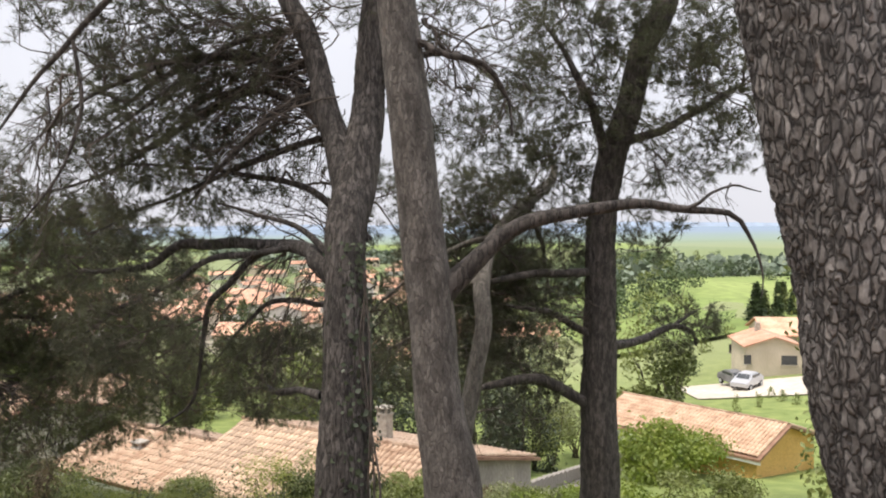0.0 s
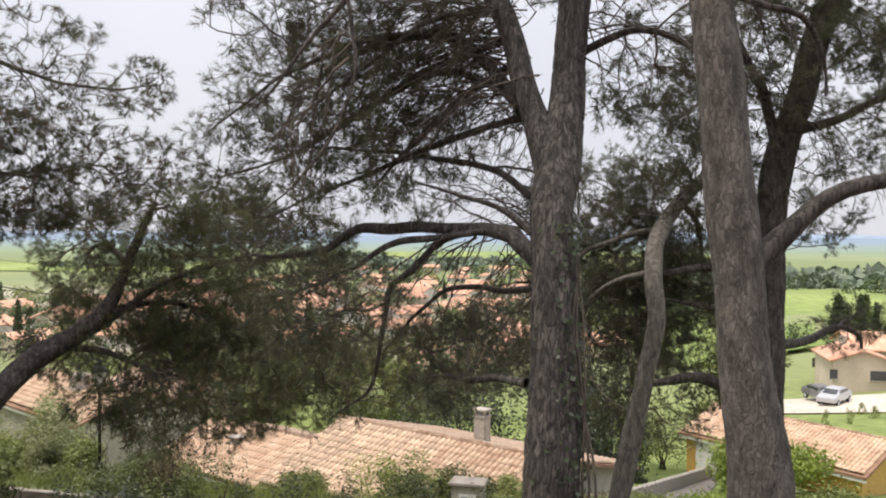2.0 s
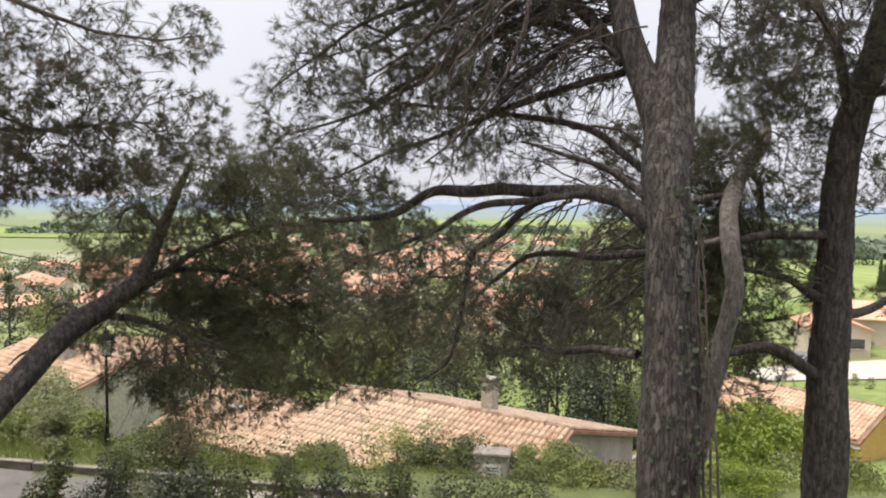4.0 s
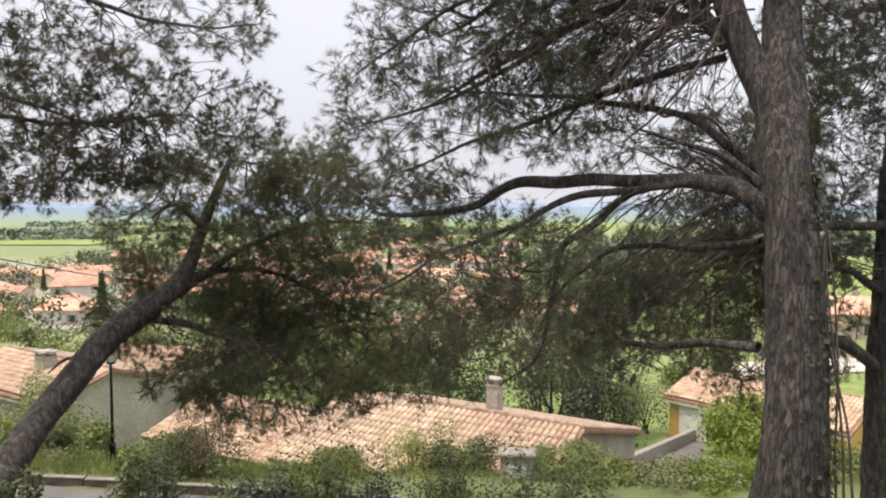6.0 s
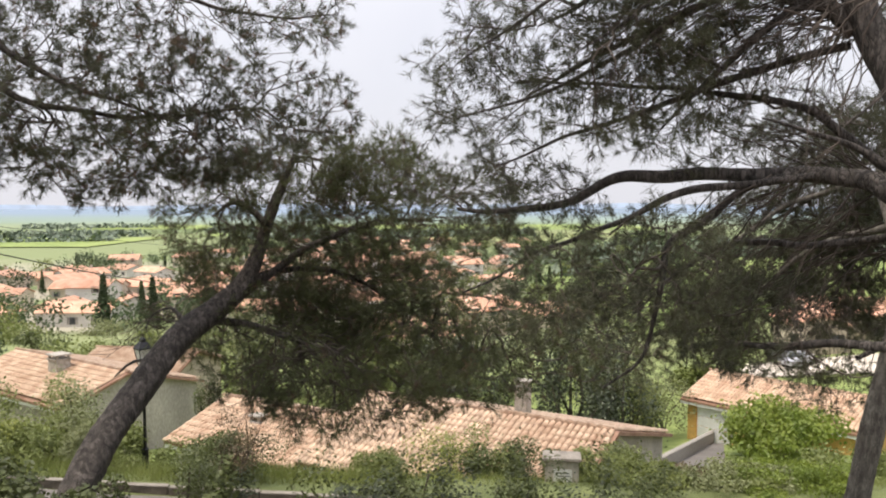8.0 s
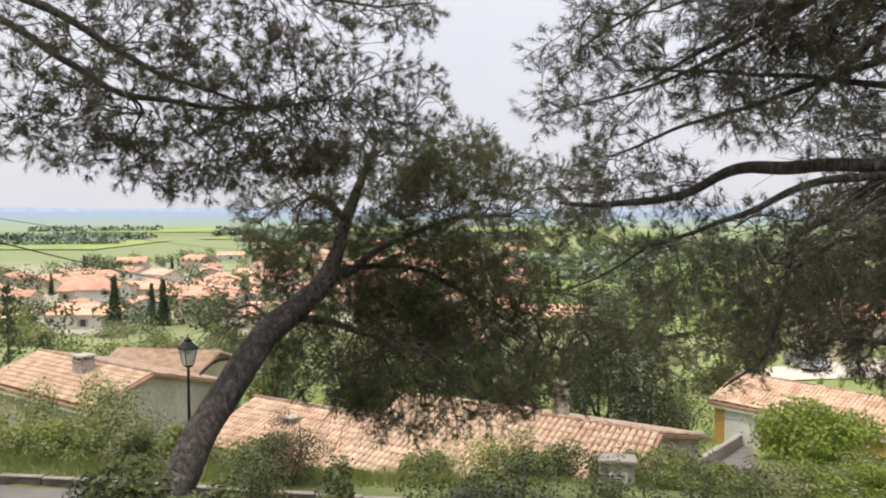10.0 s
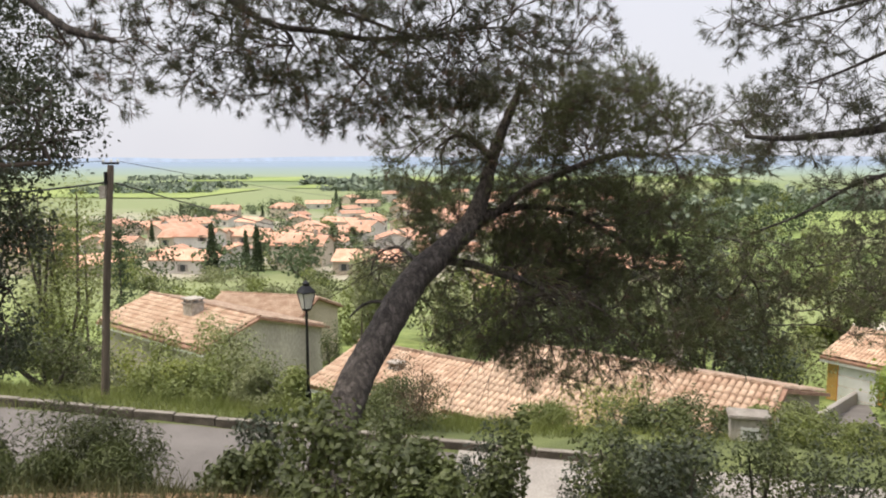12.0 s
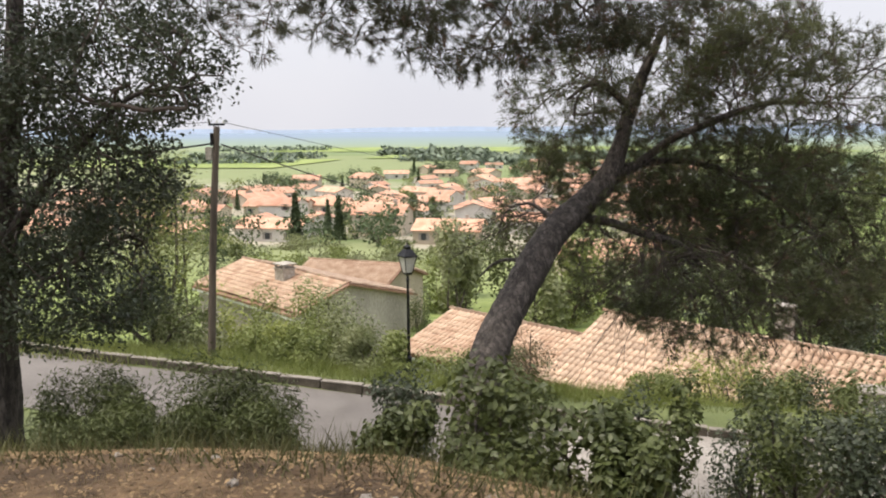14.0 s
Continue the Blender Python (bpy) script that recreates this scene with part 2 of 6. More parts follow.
# ---------------- mesh helpers ----------------
def mesh_from(name, verts, faces, smooth=False):
    """A mesh from arrays; faces is an (n, 3) or (n, 4) array."""
    me = bpy.data.meshes.new(name)
    verts, faces = np.asarray(verts, dtype=np.float32), np.asarray(faces, dtype=np.int32)
    k = faces.shape[1]
    me.vertices.add(len(verts))
    me.vertices.foreach_set("co", verts.ravel())
    me.loops.add(faces.size)
    me.loops.foreach_set("vertex_index", faces.ravel())
    me.polygons.add(len(faces))
    me.polygons.foreach_set("loop_start", np.arange(0, faces.size, k, dtype=np.int32))
    if smooth:
        me.polygons.foreach_set("use_smooth", np.ones(len(faces), dtype=bool))
    me.update(calc_edges=True)
    return me


def put(name, me, material, parent=None, label="", kind=""):
    if material is not None and not me.materials:
        me.materials.append(material)
    ob = new(name, me)
    ob.parent = parent
    return tagged(ob, label=label, kind=kind)


def part(name, bm, material, parent, label=""):
    me = bpy.data.meshes.new(name)
    bm.to_mesh(me)
    bm.free()
    return put(name, me, material, parent, label)


def thing(name, at=(0, 0, 0), label="", category="", group="", turn=0.0):
    ob = new(name)
    ob.empty_display_size = 0.2
    ob.matrix_basis = pose(*at, 0, 0, turn)
    return tagged(ob, label=label, category=category, group=group)


def box(sx, sy, sz, at=(0, 0, 0), bevel=0.0, turn=0.0):
    """A box that stands on at, centred in x and y."""
    bm = bmesh.new()
    bmesh.ops.create_cube(bm, size=1, matrix=pose(at[0], at[1], at[2] + sz / 2, 0, 0, turn) @ Matrix.Diagonal((sx, sy, sz, 1)))
    if bevel:
        bmesh.ops.bevel(bm, geom=bm.edges[:], offset=bevel, segments=2, affect='EDGES')
    return bm


def lathe(profile, seg=16, at=(0, 0, 0)):
    """A turned shape from (radius, height) pairs."""
    v, f = [], []
    for r, z in profile:
        for i in range(seg):
            a = 2 * math.pi * i / seg
            v.append((at[0] + r * math.cos(a), at[1] + r * math.sin(a), at[2] + z))
    for j in range(len(profile) - 1):
        for i in range(seg):
            f.append((j * seg + i, j * seg + (i + 1) % seg, (j + 1) * seg + (i + 1) % seg, (j + 1) * seg + i))
    bm = bmesh.new()
    vs = [bm.verts.new(p) for p in v]
    for q in f:
        bm.faces.new([vs[i] for i in q])
    bm.faces.new(vs[:seg][::-1])
    bm.faces.new(vs[-seg:])
    return bm


def smooth_path(points, step):
    """Points of a Catmull-Rom curve through the given ones (x, y, z, radius), about step apart."""
    p = np.array(points, dtype=float)
    q = np.vstack([2 * p[0] - p[1], p, 2 * p[-1] - p[-2]])
    out = []
    for i in range(1, len(q) - 2):
        a, b, c, d = q[i - 1], q[i], q[i + 1], q[i + 2]
        n = max(2, int(np.linalg.norm(c[:3] - b[:3]) / step))
        for t in np.linspace(0, 1, n, endpoint=False):
            out.append(0.5 * (2 * b + (c - a) * t + (2 * a - 5 * b + 4 * c - d) * t * t + (3 * b - 3 * c + d - a) * t ** 3))
    out.append(p[-1])
    out = np.array(out)
    out[:, 3] = np.maximum(out[:, 3], 0.003)
    return out


def tube_mesh(name, points, seg=12, step=0.1, rough=0.0, plate=0.0, cell=(0.09, 0.2), wobble=0.0, seed=0):
    """A tapering limb along points (x, y, z, radius); rough: lumps; plate: depth of the cracks between bark plates."""
    s = smooth_path(points, step)
    if wobble:
        for i, r in enumerate(s):
            k = wobble * min(1, i / 6)
            nv = noise.noise_vector(Vector((r[0] * 1.7 + seed, r[1] * 1.7, r[2] * 1.7)))
            s[i, :3] += np.array(nv) * k
    tang = np.gradient(s[:, :3], axis=0)
    tang /= np.linalg.norm(tang, axis=1)[:, None] + 1e-9
    ref = np.array((1.0, 0, 0)) if abs(tang[0][0]) < 0.8 else np.array((0, 1.0, 0))
    verts, length = [], 0.0
    ang = np.linspace(0, 2 * math.pi, seg, endpoint=False)
    for i in range(len(s)):
        t = tang[i]
        ref = ref - t * ref.dot(t)
        ref /= np.linalg.norm(ref)
        side = np.cross(t, ref)
        if i:
            length += np.linalg.norm(s[i, :3] - s[i - 1, :3])
        r = np.full(seg, s[i, 3])
        if rough or plate:
            for j, a in enumerate(ang):
                c, sn = math.cos(a), math.sin(a)
                if rough:
                    r[j] *= 1 + rough * noise.noise(Vector((c * 1.3 + seed, sn * 1.3, length * 1.6)))
                if plate:
                    rr = s[i, 3]
                    q = Vector((c * rr / cell[0] + seed, sn * rr / cell[0], length / cell[1]))
                    q += noise.noise_vector(q * 0.9) * 0.35
                    d = noise.voronoi(q)[0]
                    e = min(1.0, max(0.0, (d[1] - d[0]) / 0.28))
                    r[j] += plate * (e - 0.7 + 0.35 * noise.noise(q * 3.1))
        verts.append(s[i, :3] + np.outer(np.cos(ang) * r, ref) + np.outer(np.sin(ang) * r, side))
    v = np.vstack(verts)
    n = len(s)
    i, j = np.meshgrid(np.arange(n - 1), np.arange(seg), indexing="ij")
    a, b = i * seg + j, i * seg + (j + 1) % seg
    f = np.stack([a, b, b + seg, a + seg], -1).reshape(-1, 4)
    v = np.vstack([v, s[-1:, :3]])
    me = mesh_from(name, v, f, smooth=True)
    return me, s


def unit(v):
    return v / (np.linalg.norm(v, axis=-1, keepdims=True) + 1e-9)


def blades(base, direction, length, width, rng, bend=0.0):
    """Thin pointed triangles: needles or grass."""
    n = len(base)
    side = unit(np.cross(direction, rng.normal(size=(n, 3))))
    tip = base + direction * length[:, None]
    tip[:, 2] -= bend * length
    v = np.stack([base - side * width[:, None] / 2, base + side * width[:, None] / 2, tip], 1).reshape(-1, 3)
    return v, np.arange(3 * n).reshape(-1, 3)


def leaves(centre, normal, size, rng, slim=0.55):
    """Pointed leaves of two triangles folded along the middle."""
    n = len(centre)
    a = unit(np.cross(normal, rng.normal(size=(n, 3))))
    b = np.cross(normal, a)
    s = size[:, None]
    v = np.stack([centre - a * s / 2, centre + b * s * slim / 2 + normal * s * 0.08, centre + a * s / 2,
                  centre - b * s * slim / 2 + normal * s * 0.08], 1).reshape(-1, 3)
    i = np.arange(n) * 4
    f = np.concatenate([np.stack([i, i + 1, i + 2], 1), np.stack([i, i + 2, i + 3], 1)])
    return v, f


def prisms(a, b, ra, rb):
    """Four-sided twigs from a to b."""
    d = unit(b - a)
    ref = np.where(np.abs(d[:, 2:3]) < 0.9, np.array([[0, 0, 1.0]]), np.array([[1.0, 0, 0]]))
    u = unit(np.cross(d, ref))
    w = np.cross(d, u)
    ring = []
    for p, r in ((a, ra), (b, rb)):
        for k in range(3):
            c, s = math.cos(k * 2.0944), math.sin(k * 2.0944)
            ring.append(p + (u * c + w * s) * r[:, None])
    v = np.stack(ring, 1).reshape(-1, 3)
    i = np.arange(len(a))[:, None] * 6
    f = np.concatenate([i + np.array([[k, (k + 1) % 3, (k + 1) % 3 + 3, k + 3]]) for k in range(3)])
    return v, f


def in_ellipsoid(rng, c, r, n, shell=0.45):
    d = unit(rng.normal(size=(n, 3)))
    q = rng.uniform(shell ** 3, 1, n) ** (1 / 3)
    return np.array(c) + d * q[:, None] * np.array(r)


def grow(wood, targets, rng, step=0.14):
    """Twigs that join every target to wood that points its way; returns places, directions, parents, loads and the first twig."""
    spine = np.vstack([w[:, :3] for w in wood])
    heading = np.vstack([unit(np.gradient(w[:, :3], axis=0)) for w in wood])
    size = len(spine) + len(targets) * 20 + 10
    store, course, parents = np.zeros((size, 3)), np.zeros((size, 3)), np.full(size, -1)
    n = first = len(spine)
    store[:n], course[:n] = spine, heading
    near = np.array([np.min(np.sum((spine - t) ** 2, axis=1)) for t in targets])
    for t in targets[np.argsort(near)]:
        gap = t - store[:n]
        dist = np.sqrt(np.sum(gap ** 2, axis=1)) + 1e-6
        agree = np.sum(gap * course[:n], axis=1) / dist
        k = int(np.argmin(dist * (1.75 - agree)))
        d = dist[k]
        m = min(18, max(2, int(d / step)))
        p0, lean = store[k].copy(), 0.35 if k < first else 0.5
        ctrl = p0 + course[k] * d * lean + rng.normal(size=3) * 0.07 * d
        ctrl[2] += 0.05 * d
        last, prev = k, p0
        for i in range(1, m + 1):
            q = i / m
            p = (1 - q) ** 2 * p0 + 2 * q * (1 - q) * ctrl + q * q * t + rng.normal(size=3) * 0.008
            store[n], parents[n] = p, last
            c = p - prev
            course[n] = c / (np.linalg.norm(c) + 1e-9)
            last, prev = n, p
            n += 1
    store, course, parents = store[:n], course[:n], parents[:n]
    load = np.ones(n)
    for i in range(n - 1, first - 1, -1):
        load[parents[i]] += load[i]
    return store, course, parents, load, first


def pine(name, label, trunk, limbs, clouds, bark=None, seg=20, plate=0.0, step=0.08, needle=None, limb_bark=None, seed=1,
         per_target=4, tuft=26, dead=0.0, needle_len=0.11, twig=0.003, cell=(0.09, 0.2), spread=0.24, bushy=7, sprays=()):
    """A pine with a trunk, main limbs, twigs and tufts of needles; clouds are (centre, radii, count) of foliage."""
    rng = np.random.default_rng(seed)
    top = thing(name, label=label, category="tree", group="pines on the slope")
    bark = bark or BARK
    me, s = tube_mesh("trunk", trunk, seg, step, 0.12, plate, cell, seed=seed)
    put("trunk", me, bark, top)
    wood = [s[len(s) // 3:]]
    for i, limb in enumerate(limbs):
        me, s = tube_mesh("limb", limb, 10, 0.09, 0.16, 0, wobble=0.05, seed=seed + i)
        put("limb", me, limb_bark or bark, top)
        wood.append(s)
    targets = np.vstack([in_ellipsoid(rng, c, r, n) for c, r, n in clouds])
    nodes, course, parents, load, first = grow(wood, targets, rng)
    rad = np.minimum(twig * load ** 0.36, 0.03)
    idx = np.arange(first, len(nodes))
    pr = np.where(parents[idx] < first, rad[idx], np.minimum(rad[parents[idx]], rad[idx] * 1.5))
    tv, tf = prisms(nodes[parents[idx]], nodes[idx], pr, rad[idx])
    # short end twigs, each with a brush of needles
    ends = idx[load[idx] <= bushy]
    ends = np.repeat(ends, per_target)
    way = unit(course[ends] * 0.8 + rng.normal(size=(len(ends), 3)) * 0.5 + np.array([0, 0, 0.15]))
    ln = rng.uniform(0.35, 1.0, len(ends)) * spread
    a, b = nodes[ends], nodes[ends] + way * ln[:, None]
    ev, ef = prisms(a, b, np.full(len(a), twig * 0.8), np.full(len(a), twig * 0.5))
    put("twig_mass", mesh_from("twig_mass", np.vstack([tv, ev]), np.vstack([tf, ef + len(tv)])), TWIG, top, kind="stuff")
    for start, end, spray, many in sprays:
        va, vb, ra, rb = [], [], [], []
        for i in range(many):
            p0 = np.array(start) + rng.normal(size=3) * 0.12
            p2 = np.array(end) + rng.normal(size=3) * np.array(spray)
            p1 = (p0 + p2) / 2 + rng.normal(size=3) * 0.22 + np.array((0, 0, 0.22 * np.linalg.norm(p2 - p0)))
            q = np.linspace(0, 1, 13)[:, None]
            line = (1 - q) ** 2 * p0 + 2 * q * (1 - q) * p1 + q * q * p2 + rng.normal(size=(13, 3)) * 0.012
            rd = np.linspace(rng.uniform(0.006, 0.014), 0.003, 13)
            va.append(line[:-1]), vb.append(line[1:]), ra.append(rd[:-1]), rb.append(rd[1:])
            k = rng.integers(3, 13, 9)
            side = line[k] + unit(unit(line[k] - line[k - 1]) + rng.normal(size=(9, 3)) * 0.5 + np.array((0, 0, -0.25))) * rng.uniform(0.12, 0.4, 9)[:, None]
            va.append(line[k]), vb.append(side), ra.append(np.full(9, 0.0045)), rb.append(np.full(9, 0.002))
        v, f = prisms(np.vstack(va), np.vstack(vb), np.concatenate(ra), np.concatenate(rb))
        put("bough_spray", mesh_from("bough_spray", v, f), TWIG, top, kind="stuff")
    n = len(a)
    k = np.repeat(np.arange(n), tuft)
    along = rng.uniform(0.5, 1.02, len(k))
    base = a[k] + (b - a)[k] * along[:, None]
    d = unit(way[k] * 0.75 + unit(rng.normal(size=(len(k), 3))) * 0.75)
    ok = rng.random(n)[k]
    alive = ok >= dead
    for nm, sel, material in (("crown", alive, needle or NEEDLE), ("dead_needles", ~alive, NEEDLE_DEAD)):
        if sel.sum():
            v, f = blades(base[sel], d[sel], rng.uniform(0.6, 1.1, sel.sum()) * needle_len, rng.uniform(0.0042, 0.0075, sel.sum()), rng, 0.08)
            put(nm, mesh_from(nm, v, f), material, top, kind="stuff")
    return top


def shrub(name, label, at, radii, count, leaf, material, seed=1, lobes=7, category="shrub", stems=6, slim=0.55, stem_mat=None, shell=0.35, low=0.15):
    """A shrub: stems from the ground, leaf clumps in uneven lobes."""
    rng = np.random.default_rng(seed)
    top = thing(name, at, label, category)
    rx, ry, rz = radii
    centres = []
    for i in range(lobes):
        d = unit(rng.normal(size=3))
        centres.append(np.array((d[0] * rx * 0.6, d[1] * ry * 0.6, rz * (1 + low) * 0.5 + d[2] * rz * 0.42)))
    sv, sf, off = [], [], 0
    for i in range(max(stems, 1)):
        c = centres[i % lobes]
        p0 = np.array((rng.uniform(-0.12, 0.12) * rx, rng.uniform(-0.12, 0.12) * ry, -0.15))
        mid = (p0 + c) / 2 + rng.normal(size=3) * 0.12 * rx
        r0 = 0.012 + 0.014 * rz
        v, f = prisms(np.array([p0, mid]), np.array([mid, c]), np.array([r0, r0 * 0.7]), np.array([r0 * 0.7, r0 * 0.3]))
        sv.append(v)
        sf.append(f + off)
        off += len(v)
    put("branching", mesh_from("branching", np.vstack(sv), np.vstack(sf)), stem_mat or TWIG, top)
    pts, nor = [], []
    for c in centres:
        k = rng.uniform(0.55, 0.85)
        p = in_ellipsoid(rng, c, (rx * 0.58 * k, ry * 0.58 * k, rz * 0.42 * k), count // lobes, shell)
        # gather leaves in sprigs for an uneven outline
        p += unit(rng.normal(size=(len(p), 3))) * (rng.random((len(p), 1)) ** 3) * 0.22 * rx
        pts.append(p)
        nor.append(unit((p - c) + rng.normal(size=p.shape) * 0.33 * rx + np.array([0, 0, 0.25 * rx])))
    p, nn = np.vstack(pts), np.vstack(nor)
    p[:, 2] *= rz * 1.03 / np.percentile(p[:, 2], 97)
    p[:, 2] = np.maximum(p[:, 2], 0.02)
    v, f = leaves(p, nn, rng.uniform(0.6, 1.25, len(p)) * leaf, rng, slim)
    put("foliage", mesh_from("foliage", v, f), material, top, kind="stuff")
    return top


# ---------------- ground ----------------
def ease(a, b, v):
    t = np.clip((v - a) / (b - a), 0, 1)
    return t * t * (3 - 2 * t)


def road_level(x):
    return -5.0 - 0.022 * (x + 13.0)


def kerb_line(x):
    """Where the kerb on the valley side of the road runs."""
    return 17.75 - 0.1 * (x + 13.0)


def path_edge(x):
    """Where the level path ends and the bank begins to fall."""
    return np.interp(x, (-10.5, -9.2, -7.6, 2.0), (6.1, 5.9, 4.95, 3.2))


def ground_level(x, y):
    """Height of the land: the path, the wooded bank, the road, the gardens and the plain."""
    x, y = np.asarray(x, float), np.asarray(y, float)
    xc = np.clip(x, -14, 6)
    base = 0.15 + 0.122 * xc
    edge = path_edge(x)
    road = road_level(np.clip(x, -40, 10))
    kerb = kerb_line(np.clip(x, -40, 10))
    near = kerb - 3.2
    t = np.clip((y - edge) / (near - edge), 0, 1)
    z = base + (road - base) * (t * 0.75 + 0.25 * t * t * (3 - 2 * t))
    z = np.where(y < edge - 4, base + 0.25 * (edge - 4 - y).clip(0, 12), z)
    z = np.where((y > near) & (y <= kerb), road, z)
    south = np.interp(y, [18, 24, 32, 42, 60, 80, 135, 300, 700, 5200], [-4.95, -8.2, -9.6, -11.6, -13.5, -15.5, -20, -22, -22, -20])
    north = np.interp(y, [18, 24, 32, 42, 60, 80, 135, 300, 700, 5200], [-4.95, -7.6, -9.4, -11.9, -12.2, -12.8, -13, -17, -22, -20])
    s = ease(4, 40, x - 0.12 * y)
    far = south * (1 - s) + north * s
    gap = np.clip((y - kerb) / (24 - kerb), 0, 1)
    z = np.where(y > kerb, np.where(y < 24, road + 0.05 + (far - road) * gap ** np.interp(x, (-16.5, -13.5), (1.2, 0.75)), far), z)
    return z


def height(x, y):
    return float(ground_level(x, y))


def ground_sheet(name, xs, ys, material, lift=0.0, bumpy=0.03):
    gx, gy = np.meshgrid(xs, ys, indexing="ij")
    gz = ground_level(gx, gy) + lift
    if bumpy:
        for i in range(gx.shape[0]):
            for j in range(gx.shape[1]):
                if gy[i, j] < kerb_line(gx[i, j]) - 3.4:
                    gz[i, j] += bumpy * noise.noise(Vector((gx[i, j] * 1.3, gy[i, j] * 1.3, 0)))
    v = np.stack([gx, gy, gz], -1).reshape(-1, 3)
    n = len(ys)
    i, j = np.meshgrid(np.arange(len(xs) - 1), np.arange(n - 1), indexing="ij")
    a = (i * n + j).ravel()
    f = np.stack([a, a + n, a + n + 1, a + 1], 1)
    return put(name, mesh_from(name, v, f, smooth=True), material)


def ground_mat():
    """Earth and weeds near by, then gardens and a patchwork of vineyards and meadows; distance haze is painted in
    beyond.
    """
    m = mat("ground", (0.055, 0.034, 0.017), (0.155, 0.1, 0.053), 2.4, rough=1, bump=0.7, fine=22, distance=0.04)
    n, l = m.node_tree.nodes, m.node_tree.links
    b = n["Principled BSDF"]
    earth = b.inputs["Base Color"].links[0].from_socket
    tc = n.new("ShaderNodeTexCoord")
    sep = n.new("ShaderNodeSeparateXYZ")
    l.new(tc.outputs["Object"], sep.inputs[0])
    weeds = n.new("ShaderNodeTexNoise")
    weeds.inputs["Scale"].default_value, weeds.inputs["Detail"].default_value = 0.9, 6
    l.new(tc.outputs["Object"], weeds.inputs["Vector"])
    gcol = n.new("ShaderNodeValToRGB")
    gcol.color_ramp.elements[0].position, gcol.color_ramp.elements[0].color = 0.3, (0.075, 0.095, 0.032, 1)
    gcol.color_ramp.elements[1].position, gcol.color_ramp.elements[1].color = 0.7, (0.15, 0.175, 0.06, 1)
    l.new(weeds.outputs["Fac"], gcol.inputs[0])

    def band(lo, hi):
        r = n.new("ShaderNodeMapRange")
        r.inputs[1].default_value, r.inputs[2].default_value = lo, hi
        l.new(sep.outputs["Y"], r.inputs[0])
        return r.outputs[0]

    def blend(fac, a, c):
        x = n.new("ShaderNodeMix")
        x.data_type = 'RGBA'
        l.new(fac, x.inputs[0])
        l.new(a, x.inputs[6])
        l.new(c, x.inputs[7])
        return x.outputs[2]

    cells = n.new("ShaderNodeTexVoronoi")
    cells.inputs["Scale"].default_value = 0.0075
    mp = n.new("ShaderNodeMapping")
    mp.inputs["Scale"].default_value = (0.7, 0.45, 0.0)
    mp.inputs["Rotation"].default_value = (0, 0, 0.35)
    l.new(tc.outputs["Object"], mp.inputs["Vector"])
    l.new(mp.outputs[0], cells.inputs["Vector"])
    cs = n.new("ShaderNodeSeparateXYZ")
    l.new(cells.outputs["Color"], cs.inputs[0])
    fr = n.new("ShaderNodeValToRGB")
    e = fr.color_ramp.elements
    e[0].position, e[0].color = 0.0, (0.15, 0.2, 0.07, 1)
    e[1].position, e[1].color = 1.0, (0.23, 0.28, 0.1, 1)
    k = e.new(0.55)
    k.color = (0.185, 0.225, 0.1, 1)
    k = e.new(0.82)
    k.color = (0.24, 0.265, 0.115, 1)
    l.new(cs.outputs["X"], fr.inputs[0])
    # rows of vines
    wave = n.new("ShaderNodeTexWave")
    wave.inputs["Scale"].default_value, wave.inputs["Distortion"].default_value = 0.12, 0.6
    l.new(mp.outputs[0], wave.inputs["Vector"])
    # greyer, then bluer land far off: distance haze put into the base colour
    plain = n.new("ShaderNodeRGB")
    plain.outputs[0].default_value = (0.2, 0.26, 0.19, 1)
    haze_blue = n.new("ShaderNodeRGB")
    haze_blue.outputs[0].default_value = (0.19, 0.25, 0.32, 1)
    c = blend(band(6.6, 10.0), earth, gcol.outputs[0])
    lawn = n.new("ShaderNodeValToRGB")
    lawn.color_ramp.elements[0].position, lawn.color_ramp.elements[0].color = 0.3, (0.13, 0.18, 0.045, 1)
    lawn.color_ramp.elements[1].position, lawn.color_ramp.elements[1].color = 0.7, (0.25, 0.3, 0.09, 1)
    l.new(weeds.outputs["Fac"], lawn.inputs[0])
    c = blend(band(24, 34), c, lawn.outputs[0])
    c = blend(band(60, 110), c, fr.outputs[0])
    town = n.new("ShaderNodeRGB")
    town.outputs[0].default_value = (0.36, 0.33, 0.25, 1)
    patch = n.new("ShaderNodeTexNoise")
    patch.inputs["Scale"].default_value, patch.inputs["Detail"].default_value = 0.045, 4
    l.new(tc.outputs["Object"], patch.inputs["Vector"])
    gate = n.new("ShaderNodeMapRange")
    gate.inputs[1].default_value, gate.inputs[2].default_value = 0.4, 0.52
    l.new(patch.outputs["Fac"], gate.inputs[0])
    out_far = n.new("ShaderNodeMapRange")
    out_far.inputs[1].default_value, out_far.inputs[2].default_value = 340, 270
    l.new(sep.outputs["Y"], out_far.inputs[0])
    out_right = n.new("ShaderNodeMapRange")
    out_right.inputs[1].default_value, out_right.inputs[2].default_value = 20, -10
    l.new(sep.outputs["X"], out_right.inputs[0])
    fac = gate.outputs[0]
    for other in (band(118, 128), out_far.outputs[0], out_right.outputs[0]):
        mm = n.new("ShaderNodeMath")
        mm.operation = 'MULTIPLY'
        l.new(fac, mm.inputs[0])
        l.new(other, mm.inputs[1])
        fac = mm.outputs[0]
    c = blend(fac, c, town.outputs[0])
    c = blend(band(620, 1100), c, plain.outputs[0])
    c = blend(band(950, 2200), c, haze_blue.outputs[0])
    l.new(c, b.inputs["Base Color"])
    return m


